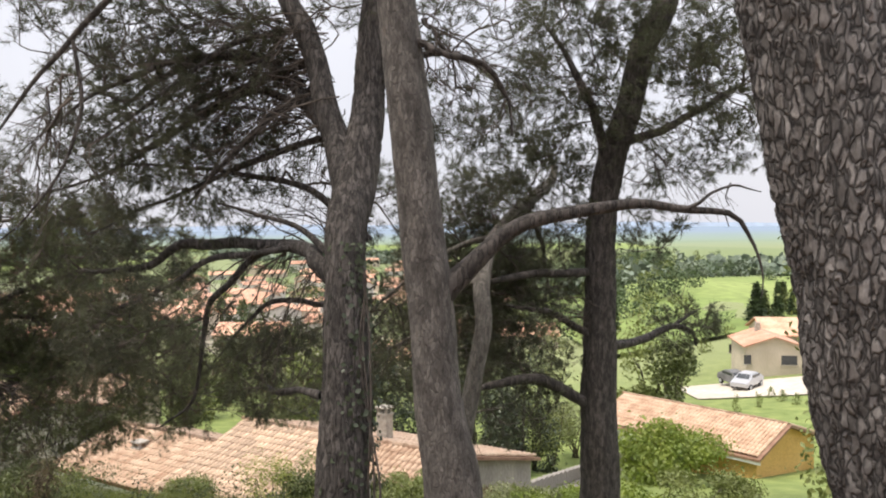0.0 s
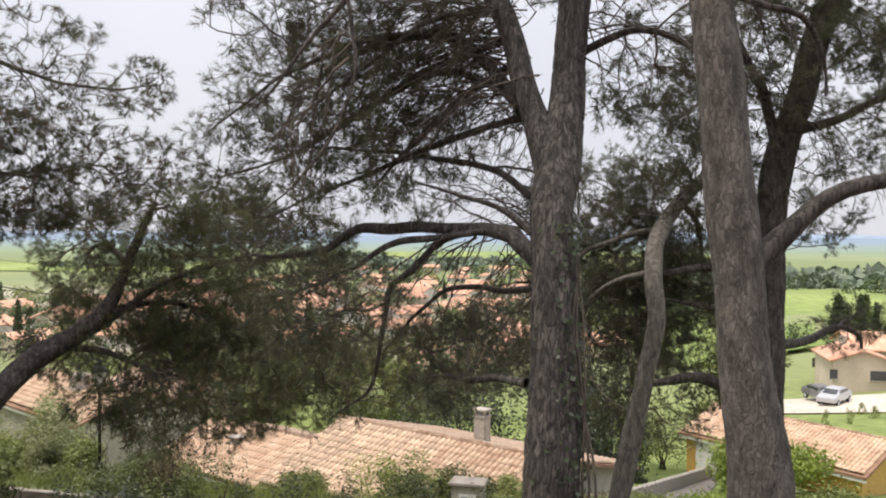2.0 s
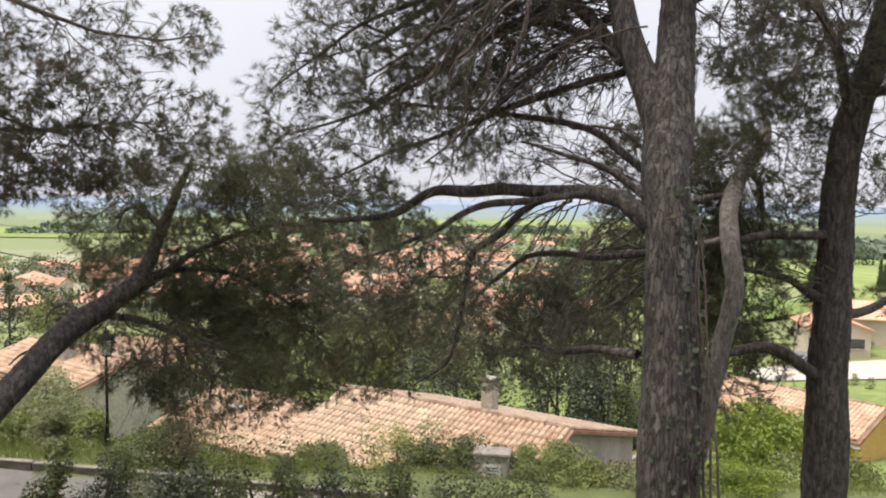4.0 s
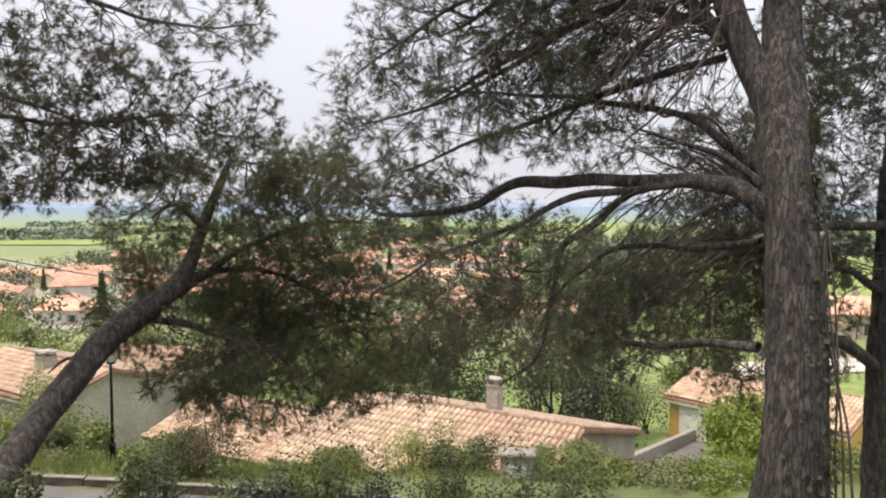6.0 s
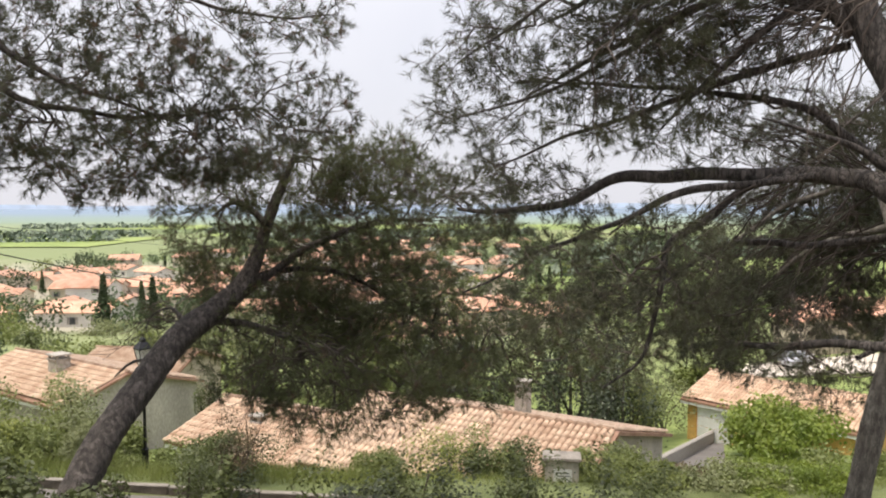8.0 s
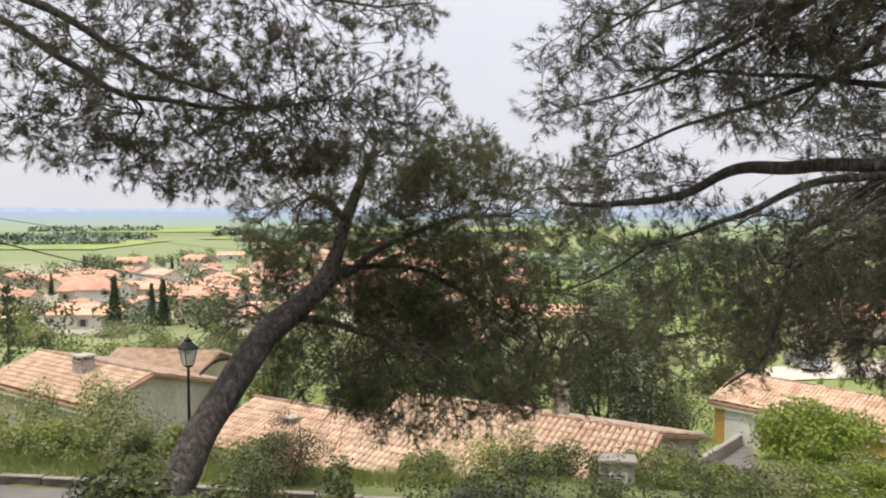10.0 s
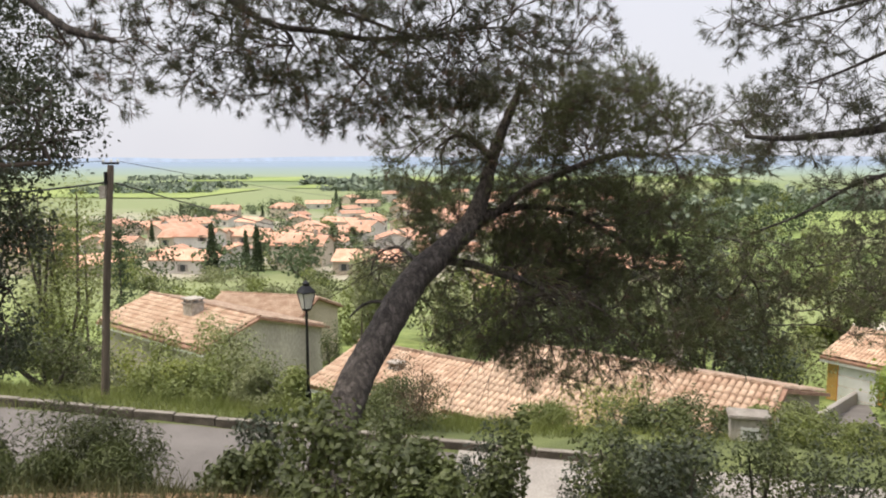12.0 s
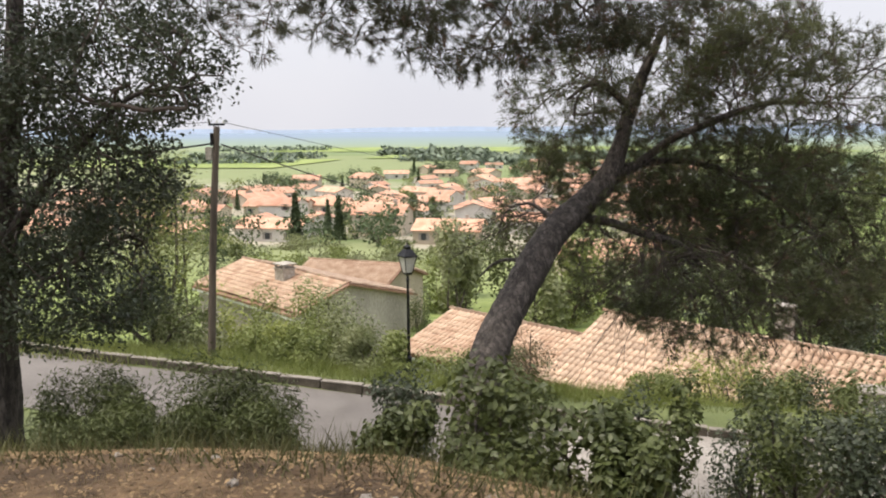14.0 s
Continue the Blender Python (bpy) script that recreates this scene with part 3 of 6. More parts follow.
xs = np.concatenate([np.linspace(-5000, -300, 16), np.linspace(-260, -60, 11), np.linspace(-50, -22, 15), np.linspace(-21, 12, 90), np.linspace(14, 60, 20),
                     np.linspace(75, 300, 10), np.linspace(500, 5000, 16)])
ys = np.concatenate([np.linspace(-60, -6, 10), np.linspace(-4, 26, 91), np.linspace(27, 60, 30), np.linspace(65, 300, 40), np.linspace(340, 1000, 16),
                     np.linspace(1300, 5200, 10)])
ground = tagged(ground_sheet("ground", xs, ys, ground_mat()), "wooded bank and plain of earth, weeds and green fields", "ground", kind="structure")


def strip(name, x0, x1, near, far, lift, material, label, category, n=60, level=None, thick=0.0):
    """A sheet between two lines in y over a stretch of x."""
    xv = np.linspace(x0, x1, n)
    rows = []
    for q in np.linspace(0, 1, 5):
        yv = np.array([near(x) + (far(x) - near(x)) * q for x in xv])
        zv = np.array([level(x) if level else height(x, y) for x, y in zip(xv, yv)]) + lift
        rows.append(np.stack([xv, yv, zv], 1))
    v = np.vstack(rows)
    f = [(r * n + i, r * n + i + 1, (r + 1) * n + i + 1, (r + 1) * n + i) for r in range(4) for i in range(n - 1)]
    ob = put(name, mesh_from(name, v, np.array(f), smooth=True), material)
    return tagged(ob, label, category, kind="structure")


strip("road", -40, -8.6, lambda x: kerb_line(x) - 3.1, lambda x: kerb_line(x) - 0.12, 0.02, ASPHALT, "grey worn asphalt lane below the bank", "road",
      level=lambda x: road_level(x))
strip("pavement", -8.58, 4.0, lambda x: kerb_line(x) - 3.1, lambda x: kerb_line(x) + 0.9, 0.03, CONCRETE, "pale concrete apron in front of the garden", "pavement",
      level=lambda x: road_level(x) + 0.02)
kerb = tagged(new("kerb"), "long row of weathered concrete kerb stones", "kerb", kind="structure")
stone_me = bpy.data.meshes.new("kerb_stone")
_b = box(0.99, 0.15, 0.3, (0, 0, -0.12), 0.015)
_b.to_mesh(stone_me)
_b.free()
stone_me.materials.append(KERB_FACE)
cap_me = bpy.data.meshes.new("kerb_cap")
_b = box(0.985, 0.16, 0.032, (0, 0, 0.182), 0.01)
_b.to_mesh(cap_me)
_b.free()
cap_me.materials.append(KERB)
for i in range(36):
    x = -39.5 + i
    ob = put("kerb_stone", stone_me, None, kerb)
    ob.matrix_basis = pose(x, kerb_line(x), road_level(x), 0, 0, math.degrees(math.atan(-0.1)))
    put("kerb_cap", cap_me, None, ob)


# ---------------- houses ----------------
def tile_unit(w=0.2, length=0.46, seg=6):
    """One half-round clay tile: arc across x, length down -y."""
    v = []
    for k, (yy, r, z) in enumerate(((0, w * 0.44, 0.0), (-length, w * 0.54, 0.025))):
        for t in (0.0, 0.016):
            for i in range(seg + 1):
                a = math.pi * i / seg
                v.append((-(r - t) * math.cos(a), yy, z + (r - t) * math.sin(a) * 0.8))
    f, n = [], seg + 1
    for i in range(seg):
        f.append((i, i + 1, 2 * n + i + 1, 2 * n + i))
        f.append((2 * n + i, 2 * n + i + 1, 3 * n + i + 1, 3 * n + i))
    return np.array(v), np.array(f)


TILE_V, TILE_F = tile_unit()
tile_me = mesh_from("roof_tile", TILE_V, TILE_F, smooth=True)
tile_me.materials.append(TILE)


def quad_prism(corners, thick):
    """A slab under four corners."""
    bm = bmesh.new()
    up = [bm.verts.new(c) for c in corners]
    dn = [bm.verts.new((c[0], c[1], c[2] - thick)) for c in corners]
    n = len(corners)
    bm.faces.new(up)
    bm.faces.new(dn[::-1])
    for i in range(n):
        bm.faces.new((up[i], dn[i], dn[(i + 1) % n], up[(i + 1) % n]))
    bmesh.ops.recalc_face_normals(bm, faces=bm.faces[:])
    return bm


def tiled_slope(ridge_a, ridge_b, down, run, drop, parent, pitch=0.215, row=0.36, singles=0, seed=0, single_range=(0, 1)):
    """Tiles over a slope that falls from the ridge a-b along down for run metres, by drop metres."""
    rng = np.random.default_rng(seed)
    a, b = np.array(ridge_a), np.array(ridge_b)
    u = unit(b - a)
    d = unit(np.array((down[0] * run, down[1] * run, -drop)))
    nrm = np.cross(u, d)
    if nrm[2] < 0:
        nrm = -nrm
    length, slope = np.linalg.norm(b - a), math.hypot(run, drop)
    cols, rows = int(length / pitch), int(slope / row)
    flip = np.cross(-d, nrm)
    basis = np.stack([flip, -d, nrm], 1)
    made, vs, fs, off = 0, [], [], 0
    for c in range(cols):
        for r in range(rows):
            o = a + u * ((c + 0.5) * pitch) + d * (r * row) + nrm * (0.015 + rng.uniform(0, 0.012))
            q = rng.normal() * 0.02
            rot = basis @ np.array(((math.cos(q), -math.sin(q), 0), (math.sin(q), math.cos(q), 0), (0, 0, 1)))
            frac = c / cols
            if made < singles and single_range[0] <= frac <= single_range[1]:
                ob = put("roof_tile", tile_me, None, parent)
                m = Matrix([list(rot[i]) + [o[i]] for i in range(3)] + [[0, 0, 0, 1]])
                ob.matrix_basis = m
                made += 1
            else:
                vs.append(TILE_V @ rot.T + o)
                fs.append(TILE_F + off)
                off += len(TILE_V)
    if vs:
        put("roof_tiles", mesh_from("roof_tiles", np.vstack(vs), np.vstack(fs), smooth=True), TILE, parent, kind="stuff")
    # ridge cap
    cv, cf, off = [], [], 0
    for c in range(int(length / 0.36)):
        o = a + u * (c * 0.36 + 0.36) + np.array((0, 0, 0.03))
        side = np.cross(np.array((0, 0, 1.0)), u)
        rot = np.stack([side, u, np.array((0, 0, 1.0))], 1)
        cv.append((TILE_V * np.array((1.15, 1, 1.1))) @ rot.T + o)
        cf.append(TILE_F + off)
        off += len(TILE_V)
    put("ridge_tiles", mesh_from("ridge_tiles", np.vstack(cv), np.vstack(cf), smooth=True), TILE, parent, kind="stuff")


def gable_house(name, label, left, right, front, back, drop_f, drop_b, foot, wall, overhang=0.3, singles=0, tiles=True, seed=0, single_range=(0, 1), pitch=0.215):
    """A house under a ridge from left to right; front and back: the runs of its two slopes."""
    top = thing(name, label=label, category="house")
    a, b = np.array(left, float), np.array(right, float)
    u = unit((b - a) * np.array((1, 1, 0)))
    n = np.array((u[1], -u[0], 0.0))
    if n[1] > 0:
        n = -n
    fa, fb = a + n * front - np.array((0, 0, drop_f)), b + n * front - np.array((0, 0, drop_f))
    ba, bb = a - n * back - np.array((0, 0, drop_b)), b - n * back - np.array((0, 0, drop_b))
    roof = part("roof", quad_prism([a, fa, fb, b], 0.12), TILE_BASE, top)
    part("roof", quad_prism([a, b, bb, ba], 0.12), TILE_BASE, top)
    ins = u * overhang
    wf, wb = n * (front - overhang), n * (back - overhang)
    bm = bmesh.new()
    low = []
    for s, p in ((1, a + ins), (-1, b - ins)):
        kf, kb = (front - overhang) / front, (back - overhang) / back
        ring = [p - np.array((0, 0, 0.14)), p + wf - np.array((0, 0, drop_f * kf + 0.14)), np.array((*(p + wf)[:2], foot)), np.array((*(p - wb)[:2], foot)),
                p - wb - np.array((0, 0, drop_b * kb + 0.14))]
        low.append([bm.verts.new(q) for q in ring])
        bm.faces.new(low[-1])
    for i in range(5):
        bm.faces.new((low[0][i], low[0][(i + 1) % 5], low[1][(i + 1) % 5], low[1][i]))
    bmesh.ops.recalc_face_normals(bm, faces=bm.faces[:])
    part("wall", bm, wall, top)
    if tiles:
        tiled_slope(a, b, n, front + 0.05, drop_f, top, pitch=pitch, singles=singles, seed=seed, single_range=single_range)
        tiled_slope(a + np.array((0, 0, 0.0)), b, -n, back + 0.05, drop_b, top, seed=seed + 1)
    # eave board
    e = box(float(np.linalg.norm(fb - fa)), 0.06, 0.14)
    board = part("eave_board", e, WHITE_PAINT, top)
    mid = (fa + fb) / 2 - np.array((0, 0, 0.27)) - n * 0.06
    board.matrix_basis = pose(*mid, 0, 0, math.degrees(math.atan2(u[1], u[0])))
    return top, u, n


def chimney(label, at, w, h, turn=0.0, rows=False):
    top = thing("chimney", at, label, "chimney", turn=turn)
    part("shaft", box(w, w * 0.85, h, (0, 0, -0.4), 0.02), STONE, top)
    part("band", box(w * 1.12, w * 0.98, 0.07, (0, 0, h - 0.46), 0.015), STONE, top)
    for sx in (-1, 1):
        for sy in (-1, 1):
            part("pillar", box(0.1, 0.1, 0.16, (sx * (w / 2 - 0.07), sy * (w * 0.42 - 0.07), h - 0.39), 0.01), STONE, top)
    part("cap", box(w * 1.2, w * 1.05, 0.07, (0, 0, h - 0.23), 0.02), STONE, top)
    return top


h2, u2, n2 = gable_house("house", "low house with a sunlit canal-tile roof beside the lane", (-7.92, 29.75, -5.85), (0.3, 24.85, -5.85), 4.1, 6.5, 1.42, 1.75, -10.2,
                         RENDER_GREY, singles=300, seed=5, single_range=(0.0, 0.7))
wing, _, _ = gable_house("house_wing", "lower wing of the tile-roofed house, pale rendered wall", (-14.0, 32.3, -6.6), (-8.0, 28.72, -6.6), 3.1, 4.0, 1.0, 1.3, -10.4, RENDER_WHITE, seed=8)
h1, u1, n1 = gable_house("house", "grey rendered house with a faded clay-tile roof", (-29.0, 44.0, -6.9), (-20.3, 38.1, -6.9), 3.35, 4.4, 1.1, 1.2, -12.6, RENDER_GREY, seed=11)
h3, _, _ = gable_house("house", "house with a pale orange tile roof behind the grey house", (-27.5, 50.6, -8.0), (-20.6, 49.6, -8.0), 5.0, 4.0, 1.5, 1.3, -13.5, RENDER_CREAM, seed=14)
gar, ug, ng = gable_house("house", "ochre-yellow garage house with a clay-tile roof", (10.3, 45.4, -8.4), (16.9, 38.1, -8.4), 3.3, 3.6, 1.05, 1.15, -13.0, RENDER_YELLOW, seed=17)
chimney("squat white-grey chimney on the clay roof", (-2.35, 28.1, -6.55), 0.48, 1.75, -31)
chimney("short clay and stone chimney with a capped top", (-24.6, 39.9, -7.5), 0.85, 1.35, -34)
chimney("low broken chimney on the wing roof", (-12.1, 29.8, -7.25), 0.5, 0.75, -31)
# garage door and side wall
door = thing("garage_door", (9.32, 41.96, -11.95), "white panelled garage door in the ochre wall", "door", turn=-47.8)
for k in range(4):
    part("door_panel", box(2.0, 0.05, 0.53, (0, 0, 0.02 + 0.55 * k), 0.012), WHITE_PAINT, door)
part("door_frame", box(2.16, 0.04, 2.3, (0, 0.03, 0), 0.01), RENDER_ORANGE, door)

# ---------------- pines ----------------
ROOT = lambda x, y, r: (x, y, height(x, y) - 0.3, r)
pine("pine_tree", "thick scaly pine trunk beside the path",
     [(2.42, 3.4, -0.5, 0.42), (2.24, 3.4, 0.3, 0.36), (2.03, 3.4, 1.3, 0.33), (1.78, 3.42, 2.4, 0.31), (1.5, 3.5, 4.0, 0.28), (1.2, 3.6, 6.0, 0.2), (1.0, 3.7, 7.5, 0.1)],
     [[(1.4, 3.5, 4.6, 0.08), (2.4, 4.2, 5.6, 0.05), (3.4, 5.0, 6.0, 0.02)], [(1.3, 3.6, 5.2, 0.08), (0.6, 3.0, 6.2, 0.05), (0.0, 2.4, 6.8, 0.02)]],
     [((2.6, 4.4, 6.1), (1.4, 1.3, 0.7), 60), ((0.6, 3.0, 6.8), (1.3, 1.3, 0.7), 60)], BARK_NEAR, seg=132, plate=0.02, step=0.027, seed=3, cell=(0.036, 0.085))

# two clouds near z 7 are out of view, added to shade this trunk
pine("pine_tree", "tall forked pine with ivy on its rough trunk",
     [ROOT(-0.92, 7.75, 0.33), (-0.94, 7.78, -1.07, 0.28), (-0.89, 7.88, -0.05, 0.25), (-0.90, 7.98, 0.74, 0.23), (-0.92, 8.18, 1.55, 0.22), (-0.85, 8.42, 2.09, 0.22), (-0.74, 8.72, 2.92, 0.18), (-0.68, 8.82, 3.63, 0.17), (-0.63, 8.90, 4.22, 0.16), (-0.5, 9.1, 6.0, 0.11), (-0.4, 9.2, 8.0, 0.05)],
     [[(-0.90, 8.40, 2.00, 0.18), (-1.12, 8.70, 2.77, 0.15), (-1.31, 8.85, 3.42, 0.13), (-1.50, 8.95, 3.93, 0.12), (-1.70, 9.05, 4.40, 0.10), (-2.1, 9.5, 5.4, 0.07), (-2.7, 9.6, 6.2, 0.04)],
      [(-0.9, 8.08, 1.0, 0.1), (-1.26, 8.20, 1.30, 0.10), (-1.38, 8.50, 1.42, 0.09), (-1.99, 9.20, 1.47, 0.07), (-2.63, 9.50, 1.46, 0.07), (-3.23, 9.80, 1.44, 0.06), (-3.68, 10.00, 1.20, 0.05), (-4.22, 10.30, 1.09, 0.04), (-4.94, 10.60, 1.12, 0.02)],
      [(-1.72, 8.90, 1.45, 0.05), (-2.08, 9.10, 1.31, 0.04), (-2.36, 9.20, 1.07, 0.04), (-2.75, 9.40, 0.73, 0.04), (-2.87, 9.40, 0.23, 0.03), (-2.98, 9.50, -0.42, 0.02), (-3.42, 9.50, -0.80, 0.01)],
      [(-1.60, 8.70, 1.43, 0.04), (-2.60, 9.20, 1.28, 0.04), (-3.30, 9.60, 0.97, 0.03), (-4.07, 9.90, 0.63, 0.02), (-4.89, 10.10, 0.17, 0.01)],
      [(-1.17, 8.05, -0.09, 0.05), (-1.49, 8.50, -0.12, 0.04), (-1.79, 8.90, -0.25, 0.04), (-2.09, 9.50, -0.31, 0.02)],
      [(-1.22, 8.80, 2.78, 0.09), (-1.57, 8.95, 3.23, 0.07), (-1.91, 9.10, 3.58, 0.07), (-2.53, 9.20, 3.68, 0.06), (-3.26, 9.40, 3.49, 0.04), (-4.11, 9.60, 3.02, 0.01)],
      [(-1.36, 8.90, 3.01, 0.05), (-2.09, 9.20, 3.23, 0.04), (-2.81, 9.50, 3.05, 0.04), (-3.53, 9.80, 2.71, 0.03), (-4.20, 10.00, 2.32, 0.01)],
      [(-1.21, 8.90, 2.68, 0.04), (-2.08, 9.20, 2.48, 0.04), (-2.87, 9.50, 2.20, 0.03), (-3.75, 9.90, 1.89, 0.02), (-4.52, 10.10, 1.61, 0.01)],
      [(-1.53, 9.10, 3.33, 0.05), (-2.21, 9.00, 3.62, 0.04), (-2.96, 9.00, 3.57, 0.04), (-3.99, 9.10, 3.18, 0.02), (-4.98, 9.30, 2.58, 0.01)],
      [(-1.40, 9.10, 3.57, 0.04), (-2.19, 9.20, 3.34, 0.04), (-2.96, 9.30, 2.90, 0.03), (-3.94, 9.50, 2.38, 0.02), (-5.03, 9.70, 2.06, 0.01)],
      [(-1.54, 9.20, 3.99, 0.04), (-2.33, 8.80, 3.65, 0.03), (-3.19, 8.70, 3.01, 0.02), (-3.84, 8.70, 2.58, 0.01)],
      [(-1.32, 9.00, 3.29, 0.04), (-1.88, 9.00, 2.91, 0.04), (-2.44, 9.10, 2.41, 0.03), (-2.95, 9.20, 1.89, 0.01)],
      [(-1.08, 8.15, 1.37, 0.04), (-1.49, 8.30, 1.67, 0.03), (-1.97, 8.30, 1.83, 0.02), (-2.30, 8.30, 1.91, 0.01)],
      [(-0.77, 9.05, 3.30, 0.05), (-0.05, 8.90, 3.64, 0.04), (0.53, 8.90, 3.44, 0.03), (0.88, 8.90, 3.00, 0.01)],
      [(-0.76, 9.00, 1.50, 0.05), (-1.53, 9.20, 2.14, 0.04), (-2.33, 9.40, 2.28, 0.03), (-3.34, 9.70, 2.44, 0.02), (-4.30, 9.90, 2.48, 0.01)],
      [(-0.95, 8.60, 0.85, 0.04), (-1.33, 9.20, 0.76, 0.04), (-2.18, 9.80, 0.67, 0.03), (-2.97, 10.20, -0.14, 0.01)]],
     [((-2.8, 9.3, 3.7), (1.3, 1.0, 0.9), 170), ((-3.9, 9.6, 3.1), (1.1, 1.0, 0.9), 170), ((-4.7, 9.9, 2.4), (0.8, 0.9, 0.7), 90), ((-2.3, 9.0, 5.0), (1.5, 1.3, 0.8), 110),
      ((-3.9, 9.2, 4.7), (1.3, 1.2, 0.8), 120), ((-4.4, 10.3, 1.25), (1.0, 0.9, 0.5), 90), ((-3.5, 10.0, 0.7), (1.0, 0.8, 0.7), 28), ((-2.6, 9.8, 2.0), (0.9, 0.8, 0.5), 30), ((-2.0, 9.6, 2.7), (0.9, 0.8, 0.6), 70),
      ((0.0, 9.2, 4.4), (1.0, 1.0, 0.9), 60), ((-2.4, 7.4, 7.0), (2.4, 2.0, 0.8), 190), ((-1.0, 9.0, 4.5), (0.7, 0.8, 0.6), 60), ((-4.6, 8.6, 6.6), (1.8, 1.6, 0.7), 80), ((-3.3, 8.8, 2.3), (0.9, 0.7, 0.7), 90), ((-3.2, 8.4, 0.6), (0.7, 0.6, 0.6), 70), ((-3.7, 9.2, 0.4), (0.8, 0.7, 0.6), 80), ((0.5, 9.5, 3.0), (0.8, 0.7, 0.6), 60), ((-2.9, 8.8, 3.0), (0.9, 0.7, 0.6), 60), ((-1.9, 9.3, -0.1), (0.8, 0.7, 0.5), 50), ((-0.6, 9.6, 7.2), (1.6, 1.6, 0.9), 50), ((-3.2, 8.6, 4.2), (1.0, 0.9, 0.7), 70), (((-0.65, 10.50, 1.90)), (0.8, 0.7, 0.6), 80), (((-2.32, 9.50, 2.94)), (0.8, 0.8, 0.6), 60), (((-2.44, 9.20, 3.80)), (0.9, 0.7, 0.5), 110), (((-3.53, 9.40, 3.39)), (0.9, 0.7, 0.6), 50), (((-4.39, 9.50, 4.03)), (0.8, 0.7, 0.6), 35), (((0.21, 9.80, 3.07)), (0.7, 0.7, 0.6), 60), (((0.53, 9.00, 3.85)), (0.8, 0.7, 0.6), 50), (((-2.52, 9.50, 2.10)), (0.8, 0.8, 0.6), 30), (((-3.06, 9.60, 2.64)), (0.7, 0.7, 0.6), 45), (((-2.23, 10.00, 0.0)), (0.8, 0.7, 0.5), 45)],
     seg=72, plate=0.016, step=0.035, seed=11, cell=(0.05, 0.17), bushy=4, tuft=20,
     sprays=(((-1.33, 8.90, 3.40), (-2.60, 9.20, 2.68), (0.5, 0.4, 0.3), 26), ((-1.46, 8.95, 3.86), (-3.12, 9.20, 3.48), (0.6, 0.4, 0.35), 26), ((-1.19, 8.75, 2.93), (-1.96, 9.00, 2.13), (0.35, 0.3, 0.2), 16), ((-1.40, 8.9, 3.5), (-3.6, 9.3, 2.5), (0.5, 0.5, 0.4), 20), ((-1.2, 8.9, 3.9), (-2.2, 9.0, 3.3), (0.4, 0.3, 0.4), 14),
             ((-1.30, 8.85, 2.91), (-2.88, 9.50, 2.46), (0.5, 0.5, 0.35), 14), ((-1.75, 9.00, 1.44), (-2.74, 9.50, -0.03), (0.4, 0.3, 0.35), 12), ((-1.04, 9.00, 1.39), (-2.14, 10.00, 1.55), (0.6, 0.4, 0.4), 14),
             ((-0.65, 8.80, 3.56), (0.46, 9.00, 3.08), (0.4, 0.3, 0.35), 9), ((-1.32, 8.50, 1.29), (-1.74, 8.90, 0.05), (0.25, 0.3, 0.35), 9), ((-0.75, 9.20, 0.76), (-1.62, 10.50, -0.19), (0.5, 0.4, 0.35), 12)))

